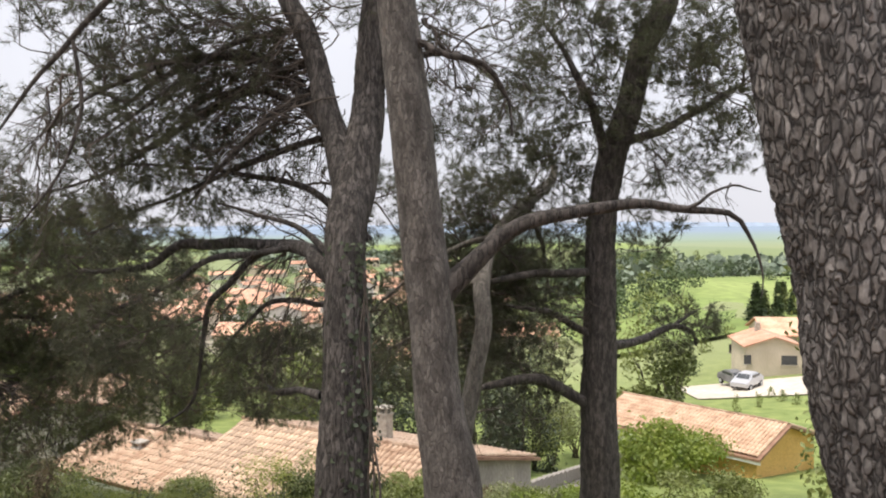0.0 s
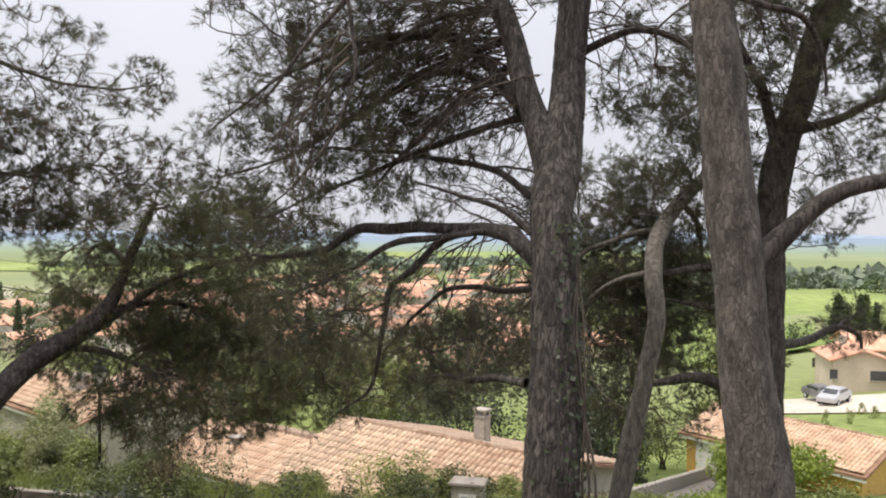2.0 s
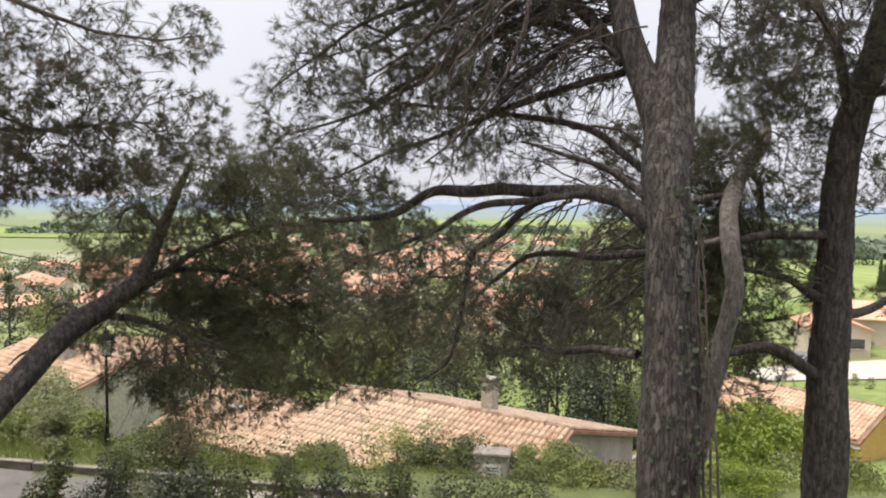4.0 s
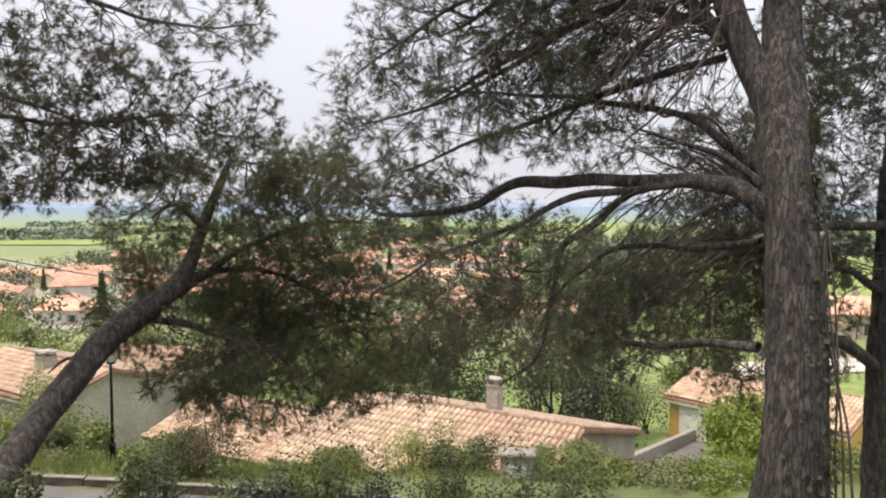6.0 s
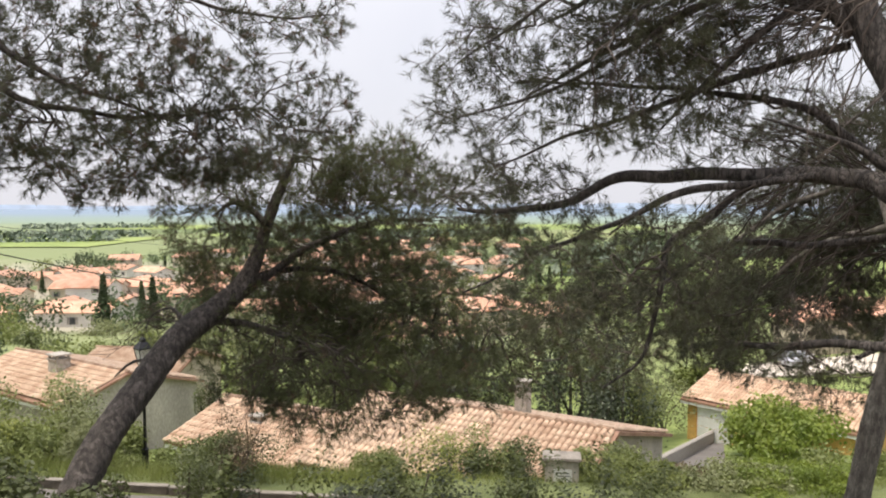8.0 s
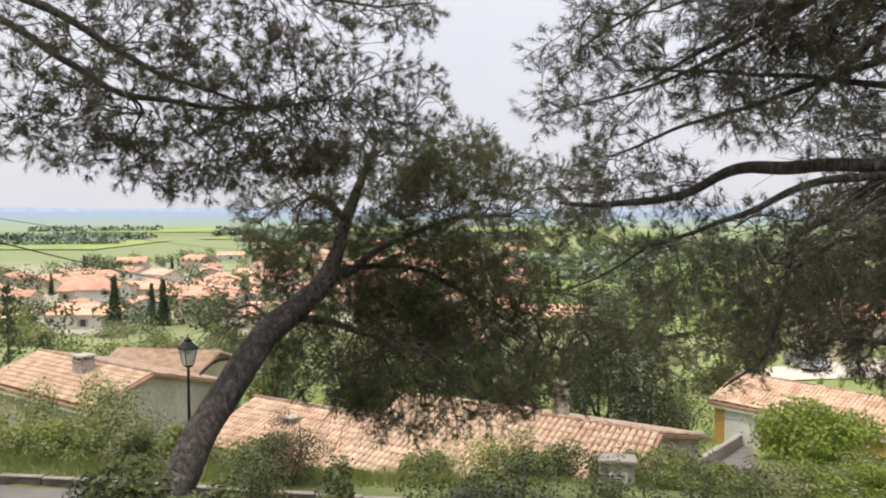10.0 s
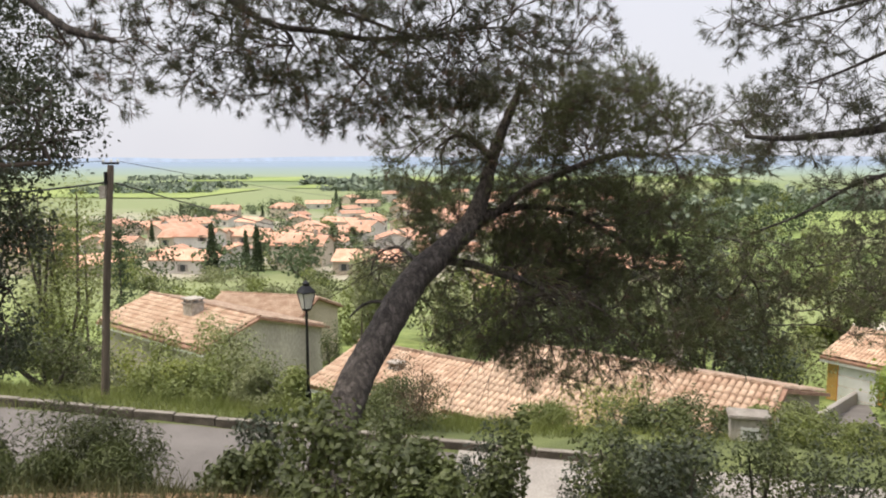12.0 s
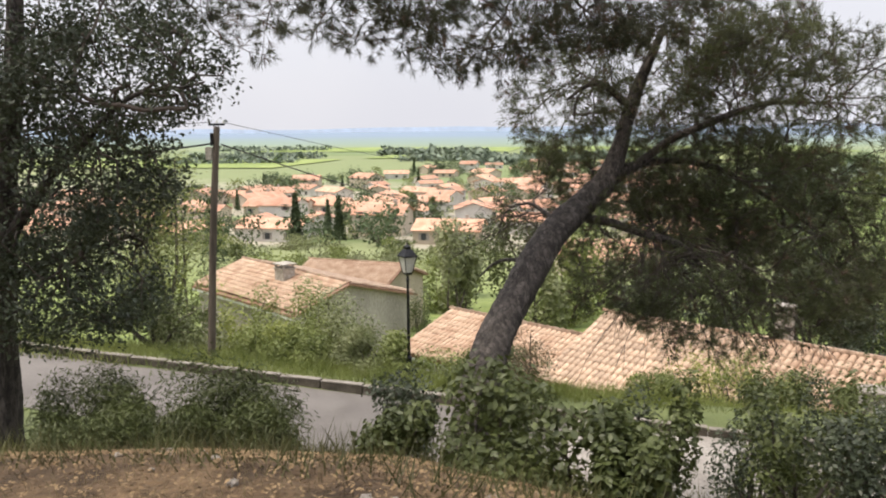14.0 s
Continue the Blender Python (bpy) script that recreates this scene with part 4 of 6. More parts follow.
# the cloud at z 6.4 is unseen and added to keep sun off the stem
pine("pine_tree", "slim leaning young pine with smooth grey bark",
     [ROOT(0.17, 5.15, 0.21), (0.18, 5.15, -0.13, 0.19), (0.09, 5.15, 0.55, 0.16), (0.05, 5.17, 1.15, 0.15), (-0.01, 5.18, 1.67, 0.15), (-0.08, 5.18, 2.40, 0.14), (-0.16, 5.20, 3.14, 0.12), (-0.3, 5.05, 4.5, 0.08), (-0.4, 5.1, 6.2, 0.03)],
     [[(-0.12, 5.20, 2.92, 0.03), (0.17, 5.10, 2.75, 0.02), (0.39, 5.20, 2.71, 0.02), (0.58, 5.30, 2.49, 0.01), (0.61, 5.30, 2.26, 0.01)], [(-0.3, 5.0, 4.6, 0.04), (0.5, 5.3, 5.2, 0.02), (1.2, 5.5, 5.4, 0.01)],
      [(0.06, 5.17, 1.14, 0.085), (0.2, 5.19, 1.30, 0.075), (0.40, 5.20, 1.49, 0.062), (0.59, 5.20, 1.63, 0.055), (0.79, 5.20, 1.715, 0.05), (1.08, 5.20, 1.78, 0.043), (1.38, 5.20, 1.80, 0.036), (1.68, 5.20, 1.765, 0.028), (2.03, 5.20, 1.74, 0.02), (2.16, 5.20, 1.61, 0.014), (2.23, 5.20, 1.45, 0.009), (2.24, 5.20, 1.31, 0.006), (2.21, 5.20, 1.19, 0.003)],
      [(1.72, 5.20, 1.76, 0.016), (1.82, 5.20, 1.80, 0.012), (1.9, 5.20, 1.87, 0.01), (2.04, 5.20, 1.93, 0.008), (2.12, 5.2, 1.91, 0.006), (2.21, 5.20, 1.88, 0.003)],
      [(2.02, 5.2, 1.93, 0.006), (1.98, 5.2, 1.84, 0.004), (2.0, 5.2, 1.78, 0.003)],
      [(1.98, 5.2, 1.74, 0.006), (2.02, 5.2, 1.64, 0.003)],
      [(-0.3, 5.06, 4.45, 0.041), (-1.0, 5.3, 4.25, 0.034), (-1.7, 5.45, 3.75, 0.029), (-2.19, 5.5, 3.25, 0.024), (-2.44, 5.5, 2.98, 0.020), (-2.68, 5.5, 2.75, 0.016), (-2.82, 5.5, 2.56, 0.013), (-2.96, 5.5, 2.39, 0.010), (-3.13, 5.5, 2.25, 0.004)],
      [(-2.44, 5.5, 2.98, 0.015), (-2.4, 5.5, 2.75, 0.014), (-2.38, 5.5, 2.51, 0.013), (-2.45, 5.5, 2.26, 0.012), (-2.58, 5.5, 2.0, 0.010), (-2.8, 5.5, 1.75, 0.007), (-3.02, 5.5, 1.59, 0.005)]],
     [((0.3, 5.3, 5.4), (1.1, 1.0, 0.6), 50), ((-1.3, 4.6, 6.4), (1.6, 1.4, 0.7), 110)], BARK_SMOOTH, seg=48, plate=0.005, step=0.04, seed=21, limb_bark=BARK_DARK, cell=(0.035, 0.07),
     sprays=(((-0.12, 5.20, 2.92), (0.39, 5.40, 2.51), (0.15, 0.2, 0.2), 4), ((-2.4, 5.5, 2.7), (-2.9, 5.6, 2.0), (0.25, 0.25, 0.3), 5)))

# unseen cloud at z 7.0 added over the trunk for its shade
pine("pine_tree", "dark straight pine with broken side limbs",
     [ROOT(2.5, 12.4, 0.34), (2.52, 12.40, -2.75, 0.31), (2.52, 12.40, -1.08, 0.28), (2.54, 12.40, 0.19, 0.25), (2.57, 12.40, 1.63, 0.24), (2.69, 12.40, 2.53, 0.22), (2.98, 12.40, 3.42, 0.21), (3.25, 12.40, 4.48, 0.20), (3.60, 12.40, 5.18, 0.18), (3.9, 12.3, 6.6, 0.1)],
     [[(2.82, 12.30, 2.92, 0.08), (3.66, 12.00, 3.18, 0.06), (4.46, 11.60, 3.70, 0.03)],
      [(2.75, 12.40, -0.28, 0.08), (3.39, 13.00, -0.27, 0.07), (3.98, 13.40, -0.09, 0.06), (4.41, 13.60, -0.27, 0.04), (4.45, 13.60, -0.51, 0.02)], [(3.98, 13.40, -0.11, 0.04), (4.28, 13.60, 0.03, 0.03), (4.59, 13.80, 0.16, 0.01)],
      [(2.28, 12.30, -1.17, 0.09), (1.57, 12.00, -0.74, 0.09), (0.85, 11.70, -0.74, 0.06), (0.29, 11.40, -0.86, 0.03)],
      [(2.33, 12.30, 0.90, 0.07), (1.32, 12.00, 0.89, 0.06), (0.61, 11.80, 0.79, 0.03)], [(2.33, 12.30, -0.07, 0.06), (1.59, 12.10, 0.32, 0.05), (1.05, 12.00, 0.42, 0.02)],
      [(2.64, 12.30, 2.61, 0.10), (2.41, 12.20, 3.39, 0.08), (2.04, 12.10, 4.16, 0.05), (1.60, 12.00, 4.75, 0.02)]],
     [((3.6, 11.9, 3.5), (1.5, 1.3, 1.3), 210), ((4.6, 11.4, 3.4), (1.1, 1.1, 1.0), 110), ((2.2, 12.0, 4.3), (1.3, 1.2, 1.0), 130), ((1.0, 11.4, 7.0), (2.0, 1.8, 0.8), 110), ((4.1, 12.0, 4.7), (1.3, 1.0, 0.7), 130), ((1.5, 12.0, 3.3), (0.9, 0.8, 0.7), 80), ((5.3, 11.6, 3.9), (1.0, 1.0, 0.8), 80), ((2.6, 12.0, 5.1), (1.2, 1.0, 0.6), 110),
      ((3.1, 12.6, 1.9), (0.9, 0.9, 0.8), 70), ((1.4, 12.2, -0.4), (0.9, 0.8, 0.5), 40), ((4.3, 13.6, -0.1), (0.6, 0.6, 0.4), 40), (((1.97, 12.20, 4.36)), (0.9, 0.8, 0.8), 90), (((3.86, 11.80, 4.16)), (0.9, 0.8, 0.8), 90), (((2.08, 12.40, 2.98)), (0.7, 0.7, 0.6), 60)], BARK_DARK, seg=48, plate=0.014, step=0.05, seed=31,
     sprays=(((2.95, 12.30, 3.23), (3.86, 11.80, 2.22), (0.5, 0.4, 0.4), 12), ((2.42, 12.30, 0.20), (1.23, 12.00, -0.10), (0.5, 0.4, 0.4), 12), ((2.58, 12.20, 3.39), (1.59, 12.00, 3.72), (0.5, 0.4, 0.5), 10)))

pine("pine_tree", "pale crooked pine stem rising into a dense crown",
     [ROOT(-0.2, 10.9, 0.17), (0.08, 10.90, -2.55, 0.15), (0.32, 10.90, -1.29, 0.13), (0.48, 10.90, -0.53, 0.12), (0.62, 10.90, 0.23, 0.12), (0.61, 11.10, 0.82, 0.12), (0.74, 11.60, 1.31, 0.12), (1.15, 12.40, 1.78, 0.115), (1.6, 13.1, 2.14, 0.105), (1.89, 13.60, 2.38, 0.09), (2.0, 13.8, 2.62, 0.06), (1.9, 13.9, 3.0, 0.02)],
     [[(1.6, 13.1, 2.14, 0.07), (1.4, 13.4, 1.8, 0.05), (0.6, 13.6, 1.2, 0.03), (-0.4, 13.8, 0.6, 0.015)], [(1.3, 12.6, 1.9, 0.06), (1.7, 13.0, 1.4, 0.04), (1.9, 13.6, 0.3, 0.02)], [(0.66, 11.2, 0.9, 0.05), (0.1, 12.0, 0.6, 0.04), (-0.6, 13.0, -0.3, 0.03), (-1.8, 13.4, -0.7, 0.012)],
      [(0.9, 11.9, 1.5, 0.05), (0.0, 12.6, 1.2, 0.04), (-1.2, 13.2, 0.2, 0.02)]],
     [((0.4, 13.4, 0.5), (1.5, 1.3, 1.4), 330), ((0.6, 13.0, 1.1), (0.9, 0.8, 0.7), 260), ((1.7, 13.1, 0.9), (0.8, 0.8, 0.7), 150), ((0.45, 13.0, 0.1), (0.8, 0.8, 0.6), 130), ((1.5, 13.2, 1.4), (1.3, 1.3, 1.2), 240), ((-1.1, 13.3, -0.3), (1.1, 1.1, 0.8), 170), ((0.8, 12.6, -1.1), (1.3, 1.0, 0.8), 190), ((0.3, 12.8, 2.1), (1.2, 1.0, 0.6), 90), (((-1.3, 13.50, -0.1)), (0.9, 0.9, 0.7), 60), (((-0.06, 13.50, 0.62)), (1.0, 0.9, 0.8), 120), (((0.54, 13.00, -0.31)), (1.1, 0.9, 0.7), 120), (((-2.47, 13.50, -0.64)), (0.9, 0.8, 0.7), 90), (((-0.83, 13.00, -0.83)), (1.0, 0.8, 0.5), 100), (((0.94, 12.50, 0.83)), (0.8, 0.8, 0.8), 80), (((0.88, 12.50, 1.95)), (0.8, 0.8, 0.55), 100), (((1.81, 12.60, 2.47)), (0.7, 0.7, 0.5), 80), (((1.36, 12.60, 0.49)), (0.8, 0.8, 0.6), 80), (((0.73, 12.20, 2.18)), (0.7, 0.7, 0.5), 70)],
     BARK_PALE, seg=36, plate=0.008, step=0.05, seed=41, per_target=3, tuft=21,
     sprays=(((0.3, 12.6, 0.6), (-1.4, 13.0, -0.6), (0.5, 0.4, 0.4), 12), ((0.6, 12.4, 0.2), (0.9, 12.6, -1.4), (0.6, 0.4, 0.3), 12)))

pine("pine_tree", "dark pine leaning over the bank, bushy rounded crown",
     [ROOT(-9.15, 9.2, 0.27), (-9.19, 9.40, -2.33, 0.21), (-9.10, 10.10, -1.67, 0.185), (-8.90, 10.70, -1.18, 0.18), (-8.59, 11.30, -0.61, 0.18), (-8.24, 11.90, -0.26, 0.16), (-7.98, 12.20, 0.00, 0.14), (-7.81, 12.50, 0.43, 0.10), (-7.63, 12.70, 1.08, 0.08), (-7.3, 12.8, 1.9, 0.04)],
     [[(-7.95, 12.30, 0.04, 0.085), (-7.5, 12.60, 0.2, 0.055), (-6.87, 12.80, 0.2, 0.04), (-6.15, 13.00, -0.11, 0.03), (-5.43, 13.10, -0.62, 0.02)],
      [(-8.37, 11.70, -0.38, 0.06), (-7.77, 12.20, -0.56, 0.05), (-7.11, 12.00, -0.72, 0.04), (-6.84, 12.00, -0.98, 0.02)],
      [(-8.53, 11.60, -0.42, 0.03), (-8.93, 12.00, -0.27, 0.02), (-9.21, 12.00, -0.37, 0.01), (-9.28, 12.00, -0.55, 0.01)],
      [(-8.12, 12.40, -0.19, 0.07), (-7.11, 12.60, 0.54, 0.05), (-6.23, 12.80, 0.88, 0.04), (-5.22, 13.00, 0.94, 0.01)],
      [(-8.70, 11.00, -0.83, 0.03), (-9.12, 11.30, -0.86, 0.02), (-9.38, 11.30, -1.07, 0.01)],
      [(-7.7, 12.6, 0.9, 0.06), (-8.1, 12.6, 1.2, 0.04), (-8.5, 12.7, 1.0, 0.015)]],
     [((-7.4, 12.9, 1.2), (1.2, 1.1, 1.1), 400), ((-6.1, 12.9, 1.0), (1.2, 1.2, 1.0), 230), ((-6.0, 12.9, -0.2), (1.1, 1.1, 0.8), 230), ((-6.6, 12.8, -0.3), (1.1, 0.9, 0.7), 260), ((-7.2, 12.7, -0.1), (0.7, 0.6, 0.6), 120), ((-6.9, 12.6, -0.6), (0.7, 0.6, 0.5), 80), ((-6.6, 12.0, -1.65), (1.3, 0.6, 0.4), 80), ((-4.7, 12.3, -1.3), (1.2, 0.7, 0.45), 80),
      ((-4.5, 12.6, -0.8), (1.1, 1.0, 0.7), 120), ((-7.4, 12.2, -1.3), (0.9, 0.7, 0.4), 60), ((-5.8, 12.2, -1.4), (1.1, 0.8, 0.5), 90), ((-4.8, 12.8, 1.1), (0.9, 0.8, 0.7), 110), ((-8.9, 12.3, -0.6), (0.5, 0.5, 0.4), 25), (((-8.62, 12.70, 0.91)), (0.65, 0.7, 0.8), 110), (((-8.49, 12.60, 0.12)), (0.5, 0.6, 0.45), 60), (((-6.10, 13.00, 1.44)), (0.9, 0.8, 0.7), 130), (((-6.19, 13.00, 1.69)), (0.9, 0.8, 0.6), 110), (((-5.60, 12.50, 0.40)), (1.0, 0.9, 0.7), 80), (((-5.89, 11.80, -1.18)), (1.0, 0.7, 0.5), 70), (((-7.98, 12.00, -1.13)), (0.7, 0.6, 0.5), 40), (((-6.97, 11.80, -1.01)), (0.9, 0.6, 0.5), 70), (((-5.56, 12.00, -0.88)), (0.9, 0.7, 0.6), 90), (((-4.62, 12.50, -0.47)), (0.8, 0.7, 0.6), 60), (((-7.82, 12.20, -0.42)), (0.7, 0.5, 0.4), 60), (((-3.53, 12.60, -0.60)), (1.0, 0.8, 0.5), 50), (((-2.62, 12.40, -1.11)), (0.9, 0.7, 0.4), 60)],
     BARK_DARK, seg=64, plate=0.014, step=0.045, seed=51, needle=NEEDLE_LIGHT, dead=0.08, tuft=18,
     sprays=(((-7.43, 12.20, -0.61), (-7.21, 12.00, -1.62), (0.6, 0.4, 0.35), 14), ((-7.02, 12.00, -0.81), (-6.21, 11.80, -1.74), (0.6, 0.4, 0.25), 16), ((-8.72, 12.00, -0.40), (-9.41, 11.90, -0.68), (0.3, 0.3, 0.25), 8), ((-6.59, 12.20, -0.85), (-7.83, 12.00, -1.54), (0.4, 0.3, 0.3), 10)))

pine("pine_tree", "overhanging pine with drooping needle boughs",
     [ROOT(-17.6, 12.6, 0.3), (-17.4, 12.5, 0.0, 0.25), (-17.0, 12.3, 2.5, 0.2), (-16.6, 12.2, 5.0, 0.15), (-16.4, 12.2, 7.0, 0.06)],
     [[(-16.9, 12.3, 2.9, 0.11), (-14.8, 11.4, 3.8, 0.09), (-13.0, 11.0, 4.2, 0.08), (-11.0, 10.8, 4.4, 0.06), (-9.2, 10.8, 4.0, 0.04), (-7.6, 11.0, 3.5, 0.02), (-6.6, 11.2, 3.5, 0.01)],
      [(-16.8, 12.3, 3.6, 0.1), (-14.6, 11.3, 4.0, 0.08), (-12.6, 10.6, 4.0, 0.07), (-11.0, 10.4, 3.4, 0.05), (-9.6, 10.5, 2.6, 0.03), (-8.4, 10.7, 2.2, 0.012)],
      [(-12.6, 10.6, 4.0, 0.045), (-10.33, 10.70, 2.53, 0.04), (-9.35, 10.90, 2.29, 0.03), (-8.34, 11.10, 2.27, 0.02), (-7.45, 11.30, 2.38, 0.01)], [(-16.7, 12.2, 4.4, 0.09), (-14.5, 11.2, 4.9, 0.07), (-12.4, 10.4, 5.0, 0.06), (-10.0, 10.0, 5.0, 0.04), (-8.0, 10.2, 4.6, 0.02)],
      [(-13.6, 10.8, 4.1, 0.05), (-12.59, 9.50, 2.71, 0.05), (-12.18, 9.50, 2.44, 0.04), (-11.65, 9.50, 2.16, 0.04), (-11.22, 9.50, 2.05, 0.02)]],
     [((-11.4, 10.6, 3.1), (1.3, 1.2, 1.0), 170), ((-10.0, 10.6, 2.7), (1.2, 1.1, 1.0), 180), ((-8.8, 10.7, 2.9), (1.1, 1.1, 0.8), 170), ((-7.7, 10.9, 3.1), (0.9, 0.9, 0.7), 120), ((-6.8, 11.2, 3.5), (0.6, 0.6, 0.4), 45),
      ((-12.6, 10.3, 2.6), (1.0, 1.0, 0.8), 90), (((-10.31, 10.60, 1.90)), (0.8, 0.8, 0.5), 90), (((-9.40, 10.80, 1.72)), (0.9, 0.8, 0.55), 120), (((-8.46, 11.00, 1.85)), (0.9, 0.8, 0.6), 130), (((-7.64, 11.20, 2.05)), (0.8, 0.8, 0.6), 110), (((-6.86, 11.40, 2.41)), (0.7, 0.7, 0.5), 80), (((-11.49, 10.20, 1.93)), (0.8, 0.8, 0.5), 70), (((-9.86, 10.80, 2.49)), (1.2, 1.0, 0.8), 150), (((-8.11, 11.00, 1.99)), (0.9, 0.8, 0.6), 110), ((-10.4, 10.3, 4.4), (1.8, 1.4, 0.7), 170), ((-8.4, 10.5, 4.2), (1.4, 1.2, 0.7), 130), ((-12.5, 10.6, 4.6), (1.3, 1.3, 0.8), 70)],
     BARK_DARK, seg=24, seed=61, dead=0.14, tuft=25, per_target=4, bushy=2, spread=0.2)


# never in view: added only to cast shade on the near bank
pine("pine_tree", "unseen tall pine added behind the path to shade the bank",
     [ROOT(-12.6, 0.2, 0.28), (-12.5, 0.3, 2.0, 0.24), (-12.2, 0.8, 5.0, 0.19), (-11.8, 1.4, 8.0, 0.1), (-11.6, 1.6, 9.5, 0.04)],
     [[(-12.1, 1.0, 5.8, 0.09), (-11.0, 2.4, 7.0, 0.07), (-9.6, 4.0, 7.6, 0.03)], [(-12.0, 1.1, 6.2, 0.08), (-10.0, 1.4, 7.6, 0.06), (-7.6, 2.6, 8.2, 0.02)],
      [(-12.1, 1.0, 5.5, 0.08), (-12.6, 3.0, 7.0, 0.05), (-12.8, 5.2, 7.6, 0.02)]],
     [((-9.4, 4.0, 7.8), (2.2, 2.0, 0.8), 120), ((-7.4, 3.2, 8.2), (2.0, 2.0, 0.8), 110), ((-12.4, 4.4, 7.8), (2.0, 2.0, 0.8), 100), ((-11.2, 1.6, 8.8), (2.2, 2.0, 0.9), 80)],
     BARK, seg=16, seed=81, per_target=3, tuft=12, needle_len=0.16, bushy=6)


def broadleaf(name, label, at, trunk, limbs, clouds, count, leaf, material, bark, seed):
    """A broad-leaved tree: trunk, limbs, twigs and a crown of single leaves."""
    rng = np.random.default_rng(seed)
    top = thing(name, label=label, category="tree")
    me, s = tube_mesh("trunk", trunk, 24, 0.06, 0.15, 0.008, seed=seed)
    put("trunk", me, bark, top)
    wood = [s[len(s) // 3:]]
    for limb in limbs:
        me, s = tube_mesh("limb", limb, 8, 0.1, 0.15, wobble=0.05, seed=seed)
        put("limb", me, bark, top)
        wood.append(s)
    targets = np.vstack([in_ellipsoid(rng, c, r, n, 0.5) for c, r, n in clouds])
    nodes, course, parents, load, first = grow(wood, targets, rng)
    rad = np.minimum(0.003 * load ** 0.45, 0.03)
    idx = np.arange(first, len(nodes))
    tv, tf = prisms(nodes[parents[idx]], nodes[idx], rad[idx] * 1.2, rad[idx])
    put("twig_mass", mesh_from("twig_mass", tv, tf), TWIG, top, kind="stuff")
    ends = np.repeat(idx[load[idx] <= 5], count)
    p = nodes[ends] + rng.normal(size=(len(ends), 3)) * 0.085
    nn = unit(rng.normal(size=p.shape) + np.array([0, 0, 0.5]))
    v, f = leaves(p, nn, rng.uniform(0.7, 1.3, len(p)) * leaf, rng, 0.5)
    put("crown", mesh_from("crown", v, f), material, top, kind="stuff")
    return top


broadleaf("oak_tree", "dark evergreen oak with dense small leaves", None,
          [ROOT(-14.3, 9.3, 0.2), (-14.2, 9.3, -1.5, 0.16), (-14.0, 9.3, 0.0, 0.13), (-13.7, 9.3, 1.5, 0.09), (-13.6, 9.3, 2.8, 0.04)],
          [[(-14.1, 9.3, -0.6, 0.07), (-13.3, 9.1, 0.2, 0.05), (-12.4, 9.1, 0.9, 0.025), (-11.6, 9.2, 1.1, 0.01)], [(-14.0, 9.3, 0.4, 0.07), (-14.8, 9.0, 1.4, 0.04), (-15.4, 9.0, 2.2, 0.02)],
           [(-14.1, 9.3, -0.9, 0.06), (-13.5, 9.6, -0.6, 0.04), (-12.9, 9.4, -0.5, 0.015)]],
          [((-13.7, 9.3, 0.1), (1.5, 1.3, 1.1), 420), ((-12.6, 9.3, 1.2), (1.1, 1.1, 0.6), 260), ((-13.3, 9.3, -0.9), (1.0, 1.0, 0.6), 230), ((-13.6, 9.3, 2.2), (1.6, 1.4, 1.1), 340),
           ((-15.2, 9.0, 0.6), (1.4, 1.3, 1.6), 280), ((-12.9, 9.3, 0.2), (0.8, 0.9, 0.6), 120)], 26, 0.056, LEAF_OAK, BARK_DARK, 71)


# ---------------- shrubs and garden ----------------
def plant(name, label, x, y, half, top_z, leaf, material, count, seed, depth=1.0, **kw):
    """A shrub that stands on the ground at x, y and reaches up to top_z."""
    g = height(x, y)
    return shrub(name, label, (x, y, g - 0.03), (half * 1.2, half * 1.2 * depth, max(0.4, top_z - g)), count, leaf, material, seed, **kw)


plant("ornamental_bush", "clipped round green bush by the apron", -6.8, 20.0, 0.62, -4.9, 0.06, LEAF_MID, 6500, 101, lobes=16, shell=0.6, low=0.0)
plant("shrub", "yellow-green airy bush before the tiled house", -5.38, 23.40, 0.91, -5.50, 0.09, LEAF_YELLOW, 2200, 102)
plant("shrub", "brown-green dry bush beside the lane", -9.75, 18.3, 0.72, -3.5, 0.05, LEAF_BROWN, 3600, 103, lobes=9, shell=0.1, low=0.7)
plant("shrub", "dark green bush under the leaning pine", -9.59, 15.00, 0.67, -3.43, 0.06, LEAF_DARK, 3500, 104)
plant("shrub", "dark evergreen garden bush", -10.1, 18.5, 1.0, -4.1, 0.07, LEAF_DARK, 5200, 105, lobes=9)
plant("shrub", "reddish green garden bush", -3.95, 22.80, 0.98, -5.38, 0.09, LEAF_MID, 3200, 107)
plant("shrub", "green garden bush in front of the roof", -2.70, 22.40, 1.01, -5.54, 0.09, LEAF_DARK, 3600, 108)
plant("shrub", "yellow-green garden bush by the roof", -5.01, 21.50, 0.75, -5.08, 0.06, LEAF_YELLOW, 1800, 109)
plant("shrub", "grey-green wispy bush by the cabinet", -0.62, 21.50, 0.73, -5.30, 0.06, LEAF_OLIVE, 1800, 110)
plant("shrub", "bright green tall bush in front of the ochre house", 10.53, 36.00, 2.65, -7.98, 0.22, LEAF_BRIGHT, 9000, 111, lobes=14)
plant("shrub", "bright green low bushes by the drive", 5.95, 27.50, 2.29, -8.12, 0.15, LEAF_BRIGHT, 6500, 112, lobes=9)
plant("shrub", "green low bush by the drive", 9.34, 28.00, 2.00, -7.65, 0.15, LEAF_MID, 4500, 113)
plant("shrub", "green low bush beside the lane", -10.50, 20.50, 1.41, -5.02, 0.07, LEAF_DARK, 3500, 114)
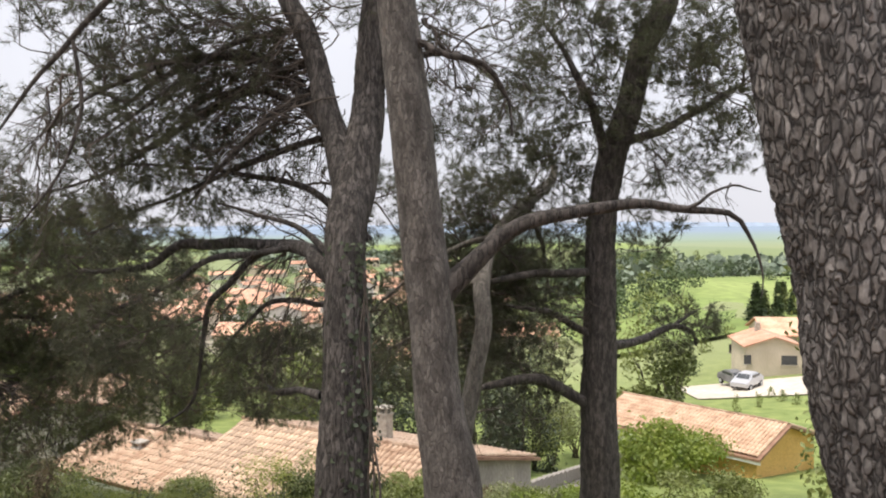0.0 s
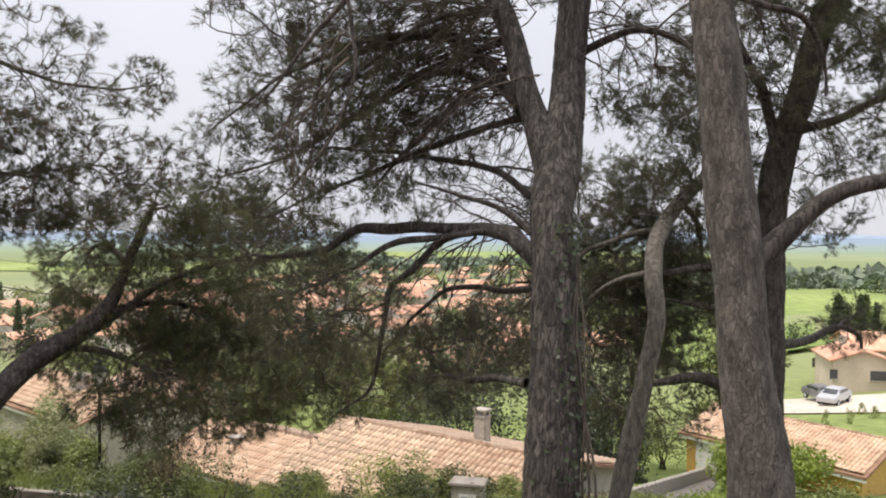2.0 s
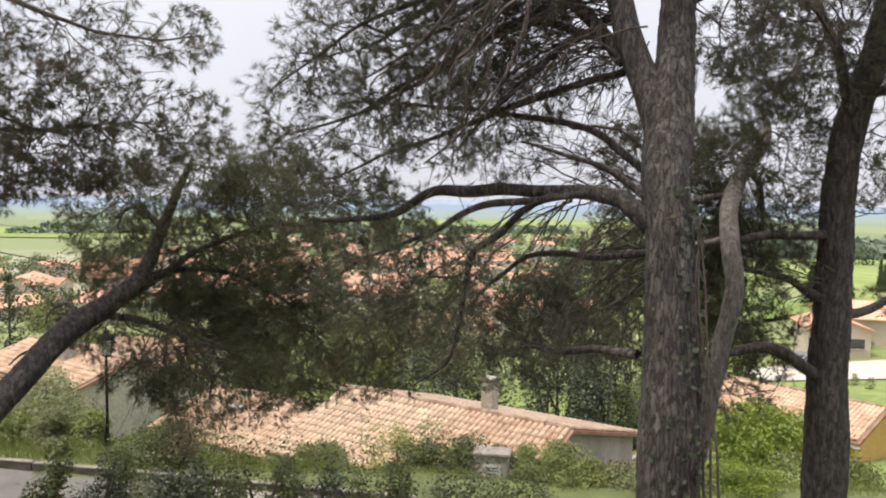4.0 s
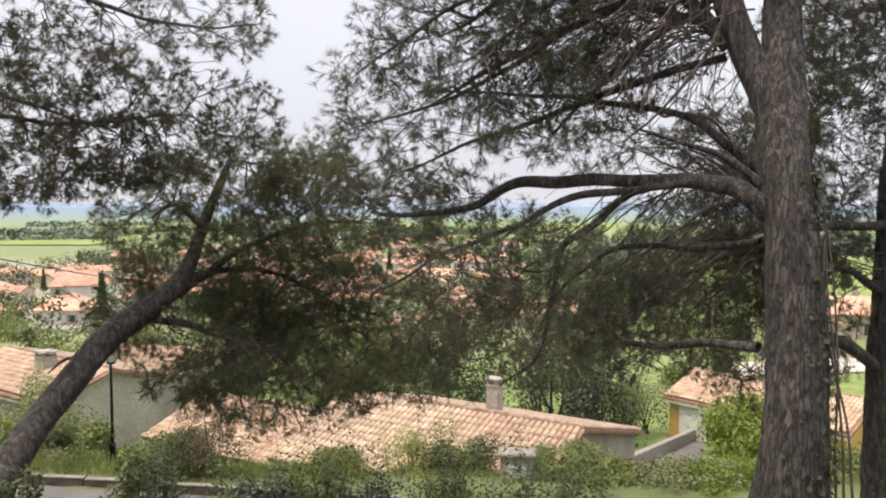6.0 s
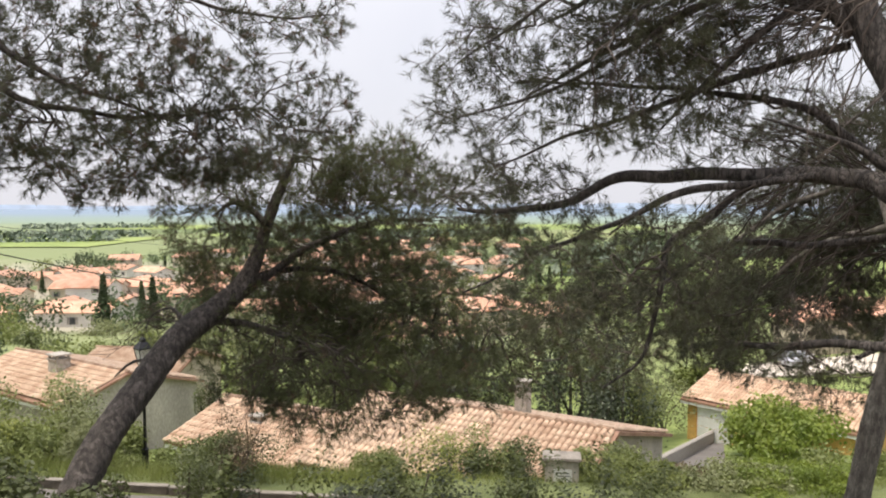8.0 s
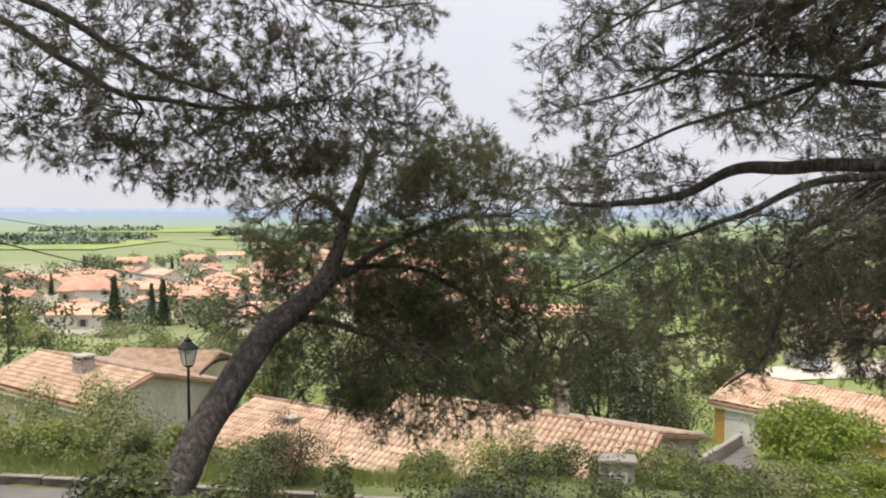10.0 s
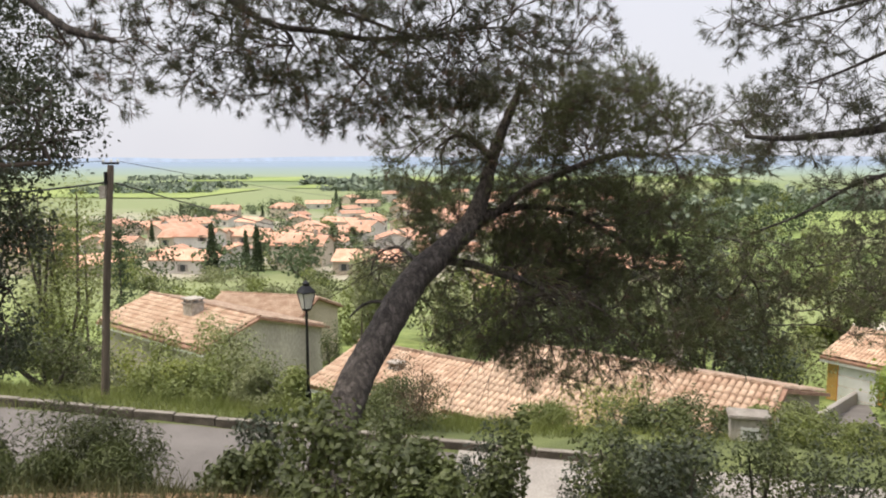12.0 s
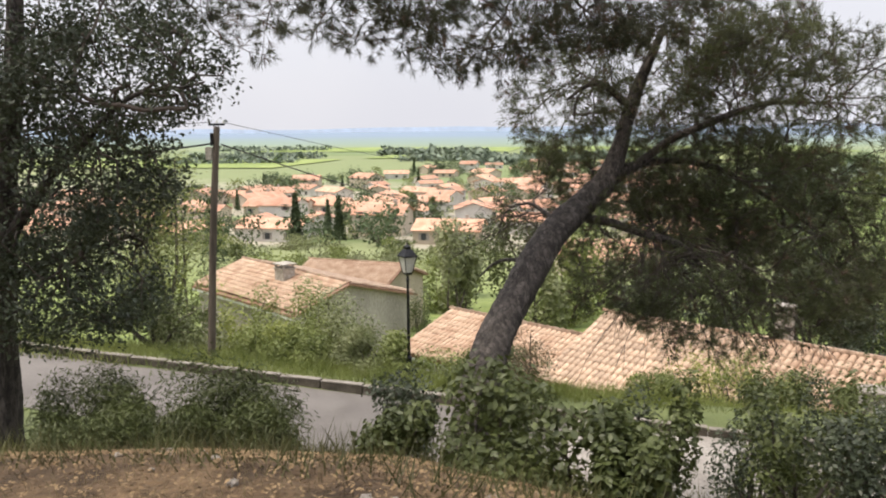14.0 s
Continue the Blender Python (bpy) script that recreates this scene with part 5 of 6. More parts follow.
plant("shrub", "light green bush behind the kerb", -18.77, 23.50, 0.95, -4.50, 0.12, LEAF_YELLOW, 3500, 115)
plant("shrub", "light green bush by the grey wall", -17.50, 27.00, 1.20, -4.94, 0.12, LEAF_MID, 6000, 116, lobes=10)
plant("shrub", "light green bush behind the kerb", -16.68, 21.50, 0.92, -4.59, 0.1, LEAF_YELLOW, 4500, 117)
plant("shrub", "feathery pale green bush behind the kerb", -13.55, 20.00, 0.88, -4.28, 0.11, LEAF_OLIVE, 4500, 118, slim=0.25)
plant("shrub", "green bush at the foot of the lamp", -12.92, 19.50, 0.58, -4.81, 0.06, LEAF_MID, 1800, 119)
broadleaf("small_tree", "small spreading tree with a flat dark green crown", None,
          [ROOT(-19.35, 20.5, 0.1), (-19.5, 20.5, -5.3, 0.085), (-20.0, 20.5, -5.0, 0.08), (-20.5, 20.5, -4.6, 0.06), (-20.9, 20.5, -4.1, 0.03)],
          [[(-19.5, 20.5, -5.35, 0.06), (-19.3, 20.4, -4.8, 0.05), (-18.9, 20.4, -4.3, 0.02)], [(-19.8, 20.5, -5.1, 0.05), (-19.9, 20.6, -4.6, 0.04), (-19.8, 20.6, -4.1, 0.02)]],
          [((-20.6, 20.5, -4.25), (1.1, 1.0, 0.4), 110), ((-19.6, 20.5, -4.1), (1.1, 1.0, 0.42), 120), ((-18.7, 20.5, -4.35), (0.8, 0.9, 0.38), 80)], 14, 0.085, LEAF_DARK, BARK_DARK, 120)
plant("shrub", "green bush beside the utility pole", -23.19, 21.50, 1.43, -4.64, 0.07, LEAF_DARK, 3000, 121)
for i, (px, py, half, top_z) in enumerate(((-17.85, 23.00, 1.22, -4.22), (-16.29, 24.50, 1.08, -4.65), (-19.24, 21.00, 1.00, -4.53), (-15.81, 20.50, 0.91, -4.62), (-13.51, 20.50, 0.72, -4.43),
                                          (-15.47, 23.00, 1.24, -4.14), (-16.23, 22.00, 1.04, -4.67), (-13.11, 21.50, 0.80, -4.84), (-17.51, 25.00, 1.71, -5.12), (-12.04, 23.00, 1.45, -5.70), (-16.84, 21.00, 0.97, -4.60))):
    plant("shrub", "rank green bush on the verge", px, py, half, top_z, 0.1, (LEAF_MID, LEAF_MID, LEAF_OLIVE)[i % 3], 4200, 130 + i, lobes=9)
# the shrubs of the near bank
for i, (px, py, half, top_z) in enumerate(((-8.78, 7.20, 0.52, -0.95), (-7.96, 7.00, 0.36, -1.0), (-9.38, 7.60, 0.27, -1.30), (-7.48, 8.80, 0.32, -1.46), (-7.80, 6.60, 0.18, -1.04))):
    plant("shrub", "broad-leaved green shrub on the bank", px, py, half, top_z, 0.065, LEAF_DARK, 2200, 150 + i, stems=9, shell=0.1)
for i, (px, py, half, top_z) in enumerate(((-11.79, 8.60, 0.69, -1.49), (-12.53, 8.40, 0.49, -1.60), (-12.9, 8.9, 0.5, -1.75), (-12.1, 8.0, 0.45, -1.75), (-11.4, 8.2, 0.4, -1.85), (-10.7, 8.0, 0.3, -1.9), (-11.22, 8.80, 0.54, -1.58))):
    plant("shrub", "feathery grey-green weeds on the bank", px, py, half, top_z, 0.07, LEAF_DARK, 5200, 160 + i, stems=3, slim=0.2, shell=0.02, low=-0.4, lobes=12)
for i, (px, py, half, top_z) in enumerate(((-6.13, 9.40, 0.57, -1.63), (-5.91, 8.80, 0.34, -1.59), (-5.49, 10.50, 0.63, -1.85), (-6.3, 10.9, 0.45, -2.5), (-3.93, 10.80, 0.54, -2.05),
                                          (-7.69, 10.50, 0.38, -2.18), (-2.79, 11.00, 0.58, -2.09), (-9.96, 9.50, 0.54, -1.80), (-8.57, 9.00, 0.32, -1.66))):
    plant("shrub", "dark tangled shrub on the bank", px, py, half, top_z, 0.055, (LEAF_DARK, LEAF_OAK)[i % 2], 2600, 170 + i, stems=9)

for i, (px, py, half, top_z) in enumerate(((-4.83, 22.20, 0.92, -5.63), (-0.45, 21.50, 0.76, -5.33), (-1.74, 22.00, 0.77, -5.88), (0.92, 20.50, 0.73, -5.89), (-3.59, 22.20, 0.88, -5.51), (-1.04, 21.50, 0.70, -5.36))):
    plant("shrub", "dense green garden shrub near the apron", px, py, half, top_z, 0.09, (LEAF_DARK, LEAF_MID, LEAF_DARK, LEAF_BROWN)[i % 4], 3000, 600 + i, lobes=8)

for i, (px, py, half, top_z) in enumerate(((-0.42, 18.60, 0.79, -5.03), (1.33, 18.80, 0.82, -5.20), (3.47, 18.60, 0.98, -5.20), (-0.02, 18.80, 0.60, -5.09), (2.24, 18.60, 0.68, -4.85), (3.52, 18.60, 0.70, -4.67),
                                          (-1.07, 19.00, 0.66, -4.78), (0.86, 18.50, 0.80, -5.03), (2.10, 18.30, 0.82, -5.07), (1.60, 18.40, 0.60, -5.08))):
    plant("shrub", "low tangled garden shrub in grass", px, py, half, top_z, 0.08, (LEAF_MID, LEAF_OLIVE, LEAF_BRIGHT)[i % 3], 2200, 640 + i, lobes=7)

for i, (px, py, half, top_z) in enumerate(((-5.95, 13.00, 0.52, -3.00), (-4.99, 12.80, 0.55, -2.88), (-3.97, 12.60, 0.54, -2.85), (-2.95, 12.60, 0.50, -2.93), (-1.99, 12.40, 0.50, -2.92), (-5.30, 13.00, 0.48, -3.22))):
    plant("shrub", "dark leafy shrub low on the bank", px, py, half, top_z, 0.06, (LEAF_DARK, LEAF_OAK)[i % 2], 2600, 680 + i, lobes=8)

# olive and fruit trees on the lawn
plant("olive_tree", "silvery olive tree on the lawn", 7.19, 44.00, 1.79, -8.73, 0.14, LEAF_OLIVE, 3500, 190, category="tree", low=0.5, lobes=9)
plant("fruit_tree", "young green fruit tree on the lawn", 4.22, 40.00, 1.40, -7.94, 0.13, LEAF_MID, 3000, 191, category="tree", low=0.5, lobes=8)
plant("fruit_tree", "young green fruit tree on the lawn", 5.60, 42.00, 1.49, -8.49, 0.13, LEAF_MID, 2600, 192, category="tree", low=0.7, lobes=8)
plant("tree", "hazy light green tree behind the verge", -29.42, 36.00, 2.19, -2.56, 0.17, LEAF_OLIVE, 6000, 193, category="tree", low=0.4, lobes=12)
plant("tree", "hazy light green tree behind the verge", -28.17, 34.00, 2.12, -0.73, 0.17, LEAF_MID, 6000, 194, category="tree", low=0.4, lobes=12)
plant("cypress", "narrow dark cypress by the grey house", -17.28, 40.00, 0.57, -7.78, 0.12, LEAF_DARK, 2500, 195, category="tree", lobes=7)


def conifer(label, x, y, half, top_z, material, seed, whorls=11, name="conifer", leaf=0.3):
    """A tiered conifer: trunk and drooping whorls of foliage."""
    rng = np.random.default_rng(seed)
    g = height(x, y) - 0.05
    h = top_z - g
    top = thing(name, (x, y, g), label, "tree")
    me, _ = tube_mesh("trunk", [(0, 0, 0, 0.05 * half + 0.05), (0, 0, h * 0.5, 0.03 * half + 0.03), (0, 0, h * 0.98, 0.02)], 8, 0.8)
    put("trunk", me, BARK_DARK, top)
    pts = []
    for w in range(whorls):
        q = (w + 0.6) / whorls
        r = half * (1.05 - q) * rng.uniform(0.85, 1.15)
        for k in range(7):
            a = k * 0.9 + w * 0.5 + rng.uniform(-0.2, 0.2)
            s = rng.random(18) ** 0.6
            z = h * (0.12 + 0.86 * q) - s * r * 0.28
            p = np.stack([np.cos(a) * r * s, np.sin(a) * r * s, z], 1) + rng.normal(size=(18, 3)) * 0.1 * half
            pts.append(p)
    p = np.vstack(pts)
    v, f = leaves(p, unit(rng.normal(size=p.shape) + np.array([0, 0, 0.8])), rng.uniform(0.6, 1.3, len(p)) * leaf, rng, 0.4)
    put("crown", mesh_from("crown", v, f), material, top, kind="stuff")
    return top


conifer("tall dark blue-green cedar behind the houses", -35.39, 52.00, 1.58, -3.85, LEAF_FAR, 201)
for i, (px, py, half, top_z) in enumerate(((-48.52, 160.00, 3.35, -13.24), (-46.54, 170.00, 3.28, -14.71), (48.36, 120.00, 1.90, -8.76), (53.55, 125.00, 1.80, -8.12))):
    conifer("dark conifer among the houses", px, py, half, top_z, LEAF_DARK, 202 + i, leaf=0.5)
conifer("tall light green pine beyond the ochre house", 21.90, 40.00, 2.34, 1.74, LEAF_BRIGHT, 209, leaf=0.4)
# trees between the gardens and the village
for i, (px, py, half, top_z) in enumerate(((-40.96, 75.00, 3.22, -12.2), (-38.69, 80.00, 2.45, -13.2), (-31.88, 85.00, 2.84, -13.4), (-20.55, 60.00, 2.16, -9.00), (-20.65, 70.00, 2.02, -9.07), (-36.87, 90.00, 2.03, -14.4),
                                          (-11.34, 60.00, 3.10, -7.25), (-8.35, 66.00, 2.42, -7.30), (-12.43, 52.00, 1.93, -7.69), (15.19, 62.00, 1.88, -11.69),
                                          (3.77, 62.00, 4.10, -3.00), (6.69, 56.00, 3.31, -5.05), (16.53, 64.00, 2.91, -6.07), (17.26, 60.00, 1.83, -7.37), (-4.92, 62.00, 2.74, -5.68), (-10.64, 56.00, 2.51, -6.58), (-14.99, 62.00, 2.34, -5.61), (-16.67, 48.00, 1.73, -5.31))):
    plant("tree", "rounded green tree above the village gardens", px, py, half, top_z, 0.36, (LEAF_MID, LEAF_DARK, LEAF_OLIVE)[i % 3], 2000, 220 + i, category="tree", lobes=10, low=-0.15, shell=0.1)

for i, (px, py, half, tall) in enumerate(((-62, 104, 3.4, 2.6), (-55, 96, 3.0, 2.2), (-49, 108, 3.6, 2.8), (-43, 98, 2.8, 2.0), (-36, 106, 3.4, 2.6), (-30, 99, 2.6, 2.2), (-68, 112, 3.6, 3.0), (-25, 108, 3.2, 2.8), (-58, 116, 3.4, 2.4), (-40, 115, 3.0, 2.2))):
    plant("tree", "low rounded green tree below the village houses", px, py, half, height(px, py) + tall, 0.4, (LEAF_MID, LEAF_DARK, LEAF_OLIVE)[i % 3], 900, 720 + i, category="tree", lobes=9, low=-0.15, shell=0.1)

for i, (px, py, half, top_z) in enumerate(((-4.12, 40.00, 2.01, -4.70), (-1.30, 39.00, 2.24, -4.26), (1.38, 38.00, 2.06, -4.66), (-5.97, 42.00, 1.81, -5.93), (1.61, 40.00, 2.05, -3.10), (3.85, 39.00, 1.72, -3.86))):
    plant("pine_grove_tree", "dark bushy pine behind the tiled house", px, py, half, top_z, 0.2, LEAF_OAK, 4200, 260 + i, category="tree", lobes=12, low=-0.35, shell=0.1)

# ---------------- street furniture ----------------
pole_foot, pole_top = (-17.52, 19.30, -5.21), (-16.97, 19.30, 0.74)
pole = thing("utility_pole", pole_foot, "weathered wooden utility pole with wires", "pole")
_h = pole_top[2] - pole_foot[2]
_dx = pole_top[0] - pole_foot[0]
me, _ = tube_mesh("shaft", [(0, 0, -1.0, 0.1), (_dx * 0.5, 0, _h * 0.5, 0.088), (_dx, 0, _h, 0.072)], 14, 0.3, 0.06)
put("shaft", me, WOOD_POLE, pole)
part("crossbar", box(0.42, 0.05, 0.05, (_dx, 0, _h + 0.02), 0.008), IRON, pole)
part("bracket", box(0.05, 0.12, 0.3, (_dx - 0.1, -0.06, _h - 0.45), 0.008), IRON, pole)
part("junction_box", box(0.17, 0.14, 0.3, (_dx - 0.2, -0.02, _h - 0.78), 0.012), STONE, pole)
for sx in (-0.18, 0.02, 0.18):
    part("insulator", lathe([(0.012, 0), (0.03, 0.02), (0.03, 0.05), (0.015, 0.08)], 10, (_dx + sx, 0, _h + 0.07)), WHITE_PAINT, pole)


def wire(label, a, b, sag, r=0.012):
    a, b = Vector(a), Vector(b)
    pts = []
    for i in range(9):
        q = i / 8
        p = a.lerp(b, q)
        pts.append((p.x, p.y, p.z - sag * 4 * q * (1 - q), r))
    me, _ = tube_mesh("overhead_wire", pts, 6, 0.6)
    return tagged(put("overhead_wire", me, IRON), label, "cable")


tipx, tipy, tipz = pole_top[0], pole_top[1], pole_top[2]
wire("black twisted overhead cable on the pole", (tipx, tipy, tipz - 0.38), (-22.33, 15.00, 0.37), 0.25, 0.022)
wire("black overhead cable running to the village", (tipx + 0.1, tipy, tipz - 0.42), (-17.22, 75.00, -5.65), 1.2, 0.018)
wire("thin overhead wire above the roofs", (tipx + 0.15, tipy, tipz + 0.1), (-19.15, 90.00, -3.10), 0.8, 0.008)
wire("thin overhead wire towards the oak", (tipx - 0.15, tipy, tipz + 0.1), (-22.24, 15.00, 0.96), 0.15, 0.008)

lx, ly, lz = (-12.82, 20.90, -2.35)
lg = height(lx, ly)
lamp = thing("street_lamp", (lx, ly, lg), "black iron street lamp with a four-sided lantern", "street lamp")
_h = lz - lg
part("base", lathe([(0.13, 0), (0.13, 0.12), (0.09, 0.2), (0.075, 0.7), (0.09, 0.74), (0.05, 0.8)], 14), IRON, lamp)
part("post", lathe([(0.045, 0.78), (0.038, _h * 0.5), (0.034, _h - 0.78), (0.05, _h - 0.75), (0.03, _h - 0.7), (0.03, _h - 0.62)], 12), IRON, lamp)
lantern = part("lantern", lathe([(0.1, _h - 0.62), (0.12, _h - 0.6), (0.12, _h - 0.57), (0.1, _h - 0.56)], 4), IRON, lamp)
part("glass", lathe([(0.125, _h - 0.56), (0.225, _h - 0.16)], 4), GLASS_MILK, lantern)
for k in range(4):
    a = k * math.pi / 2
    me, _ = tube_mesh("glazing_bar", [(0.13 * math.cos(a), 0.13 * math.sin(a), _h - 0.57, 0.012), (0.235 * math.cos(a), 0.235 * math.sin(a), _h - 0.15, 0.012)], 6, 0.1)
    put("glazing_bar", me, IRON, lantern)
part("roof", lathe([(0.26, _h - 0.16), (0.26, _h - 0.13), (0.12, _h + 0.02), (0.09, _h + 0.03), (0.1, _h + 0.09), (0.05, _h + 0.13), (0.015, _h + 0.16), (0.02, _h + 0.2), (0.0, _h + 0.24)], 4), IRON, lantern)

# meter cabinet with a plaque
cx, cy, cz = (-2.35, 19.20, -4.71)
cab = thing("meter_cabinet", (cx, cy, height(cx, cy) - 0.05), "weathered concrete meter cabinet with a white plaque", "cabinet", turn=-8)
_h = cz - height(cx, cy) + 0.05
part("body", box(0.78, 0.5, _h - 0.08, (0, 0, 0), 0.02), RENDER_GREY, cab)
part("cap", box(0.9, 0.62, 0.08, (0, 0, _h - 0.08), 0.02), KERB, cab)
plaque = part("plaque", box(0.42, 0.02, 0.32, (0.02, -0.262, _h - 0.58), 0.006), WHITE_PAINT, cab, "white plaque with small print")
for k in range(3):
    part("text_line", box(0.3 - 0.05 * k, 0.006, 0.025, (0.02, -0.275, _h - 0.36 - 0.07 * k)), DARK_INK, plaque)

# drive, its side wall and cars
drive_pts = [(1.31, 24.16, -7.90), (3.13, 30.77, -9.20), (8.76, 41.66, -11.60), (9.67, 41.47, -11.70), (5.80, 30.71, -9.20), (3.13, 24.12, -7.90)]
bm = bmesh.new()
vs = [bm.verts.new((x, y, height(x, y) + 0.06)) for x, y, z in drive_pts]
bm.faces.new(vs)
bmesh.ops.subdivide_edges(bm, edges=bm.edges[:], cuts=6, use_grid_fill=True)
bmesh.ops.triangulate(bm, faces=bm.faces[:])
for v in bm.verts:
    v.co.z = height(v.co.x, v.co.y) + 0.06
drive = part("driveway", bm, ASPHALT, None)
tagged(drive, "grey asphalt drive down to the ochre house", "driveway", kind="structure")
low_wall = tagged(new("garden_wall"), "low pale rendered wall along the drive", "wall", kind="structure")
_a, _b = Vector((3.01, 30.59, -9.00)), Vector((9.43, 42.32, -11.40))
for k in range(24):
    p = _a.lerp(_b, (k + 0.5) / 24)
    g = height(p.x, p.y)
    ang = math.degrees(math.atan2(_b.y - _a.y, _b.x - _a.x))
    ob = part("wall_segment", box((_b.xy - _a.xy).length / 24, 0.2, 0.9, (0, 0, 0), 0.01), CONCRETE, low_wall)
    ob.matrix_basis = pose(p.x, p.y, g - 0.25, 0, 0, ang)


def car(label, at, turn, paint, group="parked cars"):
    top = thing("parked_car", at, label, "car", group, turn)
    bm = bmesh.new()
    prof = ((-2.0, 0.35), (-2.05, 0.75), (-1.2, 0.92), (-0.5, 1.4), (0.9, 1.45), (1.7, 1.0), (2.0, 0.95), (2.05, 0.4))
    sides = [[bm.verts.new((x, s * (0.82 if z < 1.1 else 0.62), z)) for x, z in prof] for s in (-1, 1)]
    n = len(prof)
    for i in range(n):
        bm.faces.new((sides[0][i], sides[0][(i + 1) % n], sides[1][(i + 1) % n], sides[1][i]))
    bm.faces.new(sides[0])
    bm.faces.new(sides[1][::-1])
    bmesh.ops.bevel(bm, geom=bm.edges[:], offset=0.06, segments=2, affect='EDGES')
    bmesh.ops.recalc_face_normals(bm, faces=bm.faces[:])
    part("body", bm, paint, top)
    for s in (-1, 1):
        b = box(1.7, 0.02, 0.3, (0.25, s * 0.75, 1.02), 0.005)
        part("side_window", b, WINDOW, top)
        for wx in (-1.3, 1.3):
            w = lathe([(0.3, -0.1), (0.31, -0.06), (0.31, 0.06), (0.3, 0.1)], 18)
            wheel = part("wheel", w, RUBBER, top)
            wheel.matrix_basis = pose(wx, s * 0.76, 0.31, 90, 0, 0)
            part("rim", lathe([(0.19, -0.11), (0.19, 0.11)], 14), CAR_PAINT, wheel)
    ws = box(0.6, 1.15, 0.02, (0, 0, 0), 0.004)
    wsob = part("windscreen", ws, WINDOW, top)
    wsob.matrix_basis = pose(-0.85, 0, 1.2, 0, -35, 0)
    return top


lot = [(22.15, 76.15, -12.90), (21.63, 67.50, -12.90), (30.25, 65.86, -12.70), (36.38, 65.23, -12.60), (41.49, 74.45, -12.70), (34.51, 75.21, -12.80)]
bm = bmesh.new()
bm.faces.new([bm.verts.new((x, y, z)) for x, y, z in lot])
bmesh.ops.subdivide_edges(bm, edges=bm.edges[:], cuts=7, use_grid_fill=True)
bmesh.ops.triangulate(bm, faces=bm.faces[:])
for v in bm.verts:
    v.co.z = height(v.co.x, v.co.y) + 0.12
tagged(part("parking_lot", bm, BARE_SOIL, None), "pale bare parking lot beyond the meadow", "parking lot", kind="structure")
for (x, y, z), turn, paint, lab in ((((27.57, 71.81, -12.80)), 48, CAR_PAINT, "silver car parked on the pale lot"), (((27.12, 73.46, -12.80)), 100, DARK_INK, "dark car parked on the pale lot")):
    car(lab, (x, y, height(x, y) + 0.12), turn, paint)


# ---------------- village ----------------
def village_house(label, length, width, wall_h, material, seed, at, gables=False):
    """A rendered house with a low tiled roof, windows with shutters and a chimney."""
    rng = random.Random(seed)
    top = thing("village_house", at, label, "house", "houses of the village")
    bm = bmesh.new()
    hx, hy, ridge = length / 2, width / 2, wall_h + width * 0.17
    ring = [(-hy, -1.4), (hy, -1.4), (hy, wall_h), (0, ridge - 0.1), (-hy, wall_h)]
    ends = [[bm.verts.new((sx * hx, y, z)) for y, z in ring] for sx in (-1, 1)]
    for i in range(5):
        bm.faces.new((ends[0][i], ends[0][(i + 1) % 5], ends[1][(i + 1) % 5], ends[1][i]))
    bm.faces.new(ends[0])
    bm.faces.new(ends[1])
    bmesh.ops.recalc_face_normals(bm, faces=bm.faces[:])
    part("wall", bm, material, top)
    e = 0.35
    for s in (-1, 1):
        k = (hy + e) / hy
        z = ridge - (ridge - wall_h) * k
        bm = quad_prism([(-hx - e, 0, ridge + 0.12), (-hx - e, s * (hy + e), z + 0.12), (hx + e, s * (hy + e), z + 0.12), (hx + e, 0, ridge + 0.12)], 0.14)
        part("roof", bm, TILE_FAR, top)
    storeys = 2 if wall_h > 4.2 else 1
    for st in range(storeys):
        n = max(2, int(length / 3.2))
        for i in range(n):
            for s in (-1, 1):
                if rng.random() < 0.2:
                    continue
                x = -hx + length * (i + 0.5) / n
                zz = 0.9 + st * 2.7
                w = part("window", box(0.95, 0.06, 1.25, (x, s * (hy + 0.01), zz)), WINDOW, top)
                for q in (-1, 1):
                    part("shutter", box(0.46, 0.05, 1.3, (x + q * 0.73, s * (hy + 0.03), zz - 0.02)), SHUTTER, w)
    if gables:
        for s in (-1, 1):
            for y, wide in ((-1.4, 1.5), (2.6, 0.7)):
                w = part("window", box(0.06, wide, 0.95, (s * (hx + 0.01), y, wall_h * 0.45)), WINDOW, top)
                part("sill", box(0.14, wide + 0.2, 0.08, (s * (hx + 0.05), y, wall_h * 0.45 - 0.06)), STONE, w)
    part("chimney", box(0.6, 0.5, 1.1, (hx * 0.5, 0.4, ridge - 0.25), 0.02), STONE, top)
    return top


spot = [(-69.11, 136.65, -20.00)][0]
protos = [village_house("white house with a bright orange tile roof", 12.5, 8, 3.0, RENDER_WHITE, 1, (spot[0], spot[1], height(spot[0], spot[1]) - 0.2)),
          village_house("cream village house with a salmon tile roof", 10, 9, 4.4, RENDER_CREAM, 2, (-52, 150, -20.3)),
          village_house("cream bungalow with a salmon tile roof", 12, 9, 2.7, RENDER_CREAM, 3, (-36, 139, -20.0)),
          village_house("pale village house with an orange tile roof", 8.5, 8, 4.6, RENDER_WHITE, 4, (-80, 165, -20.6)),
          village_house("long cream house with a clay-tile roof", 16, 9, 2.9, RENDER_CREAM, 5, (-60, 172, -20.6))]
rng = random.Random(77)
taken = [(o.location.x, o.location.y) for o in protos]
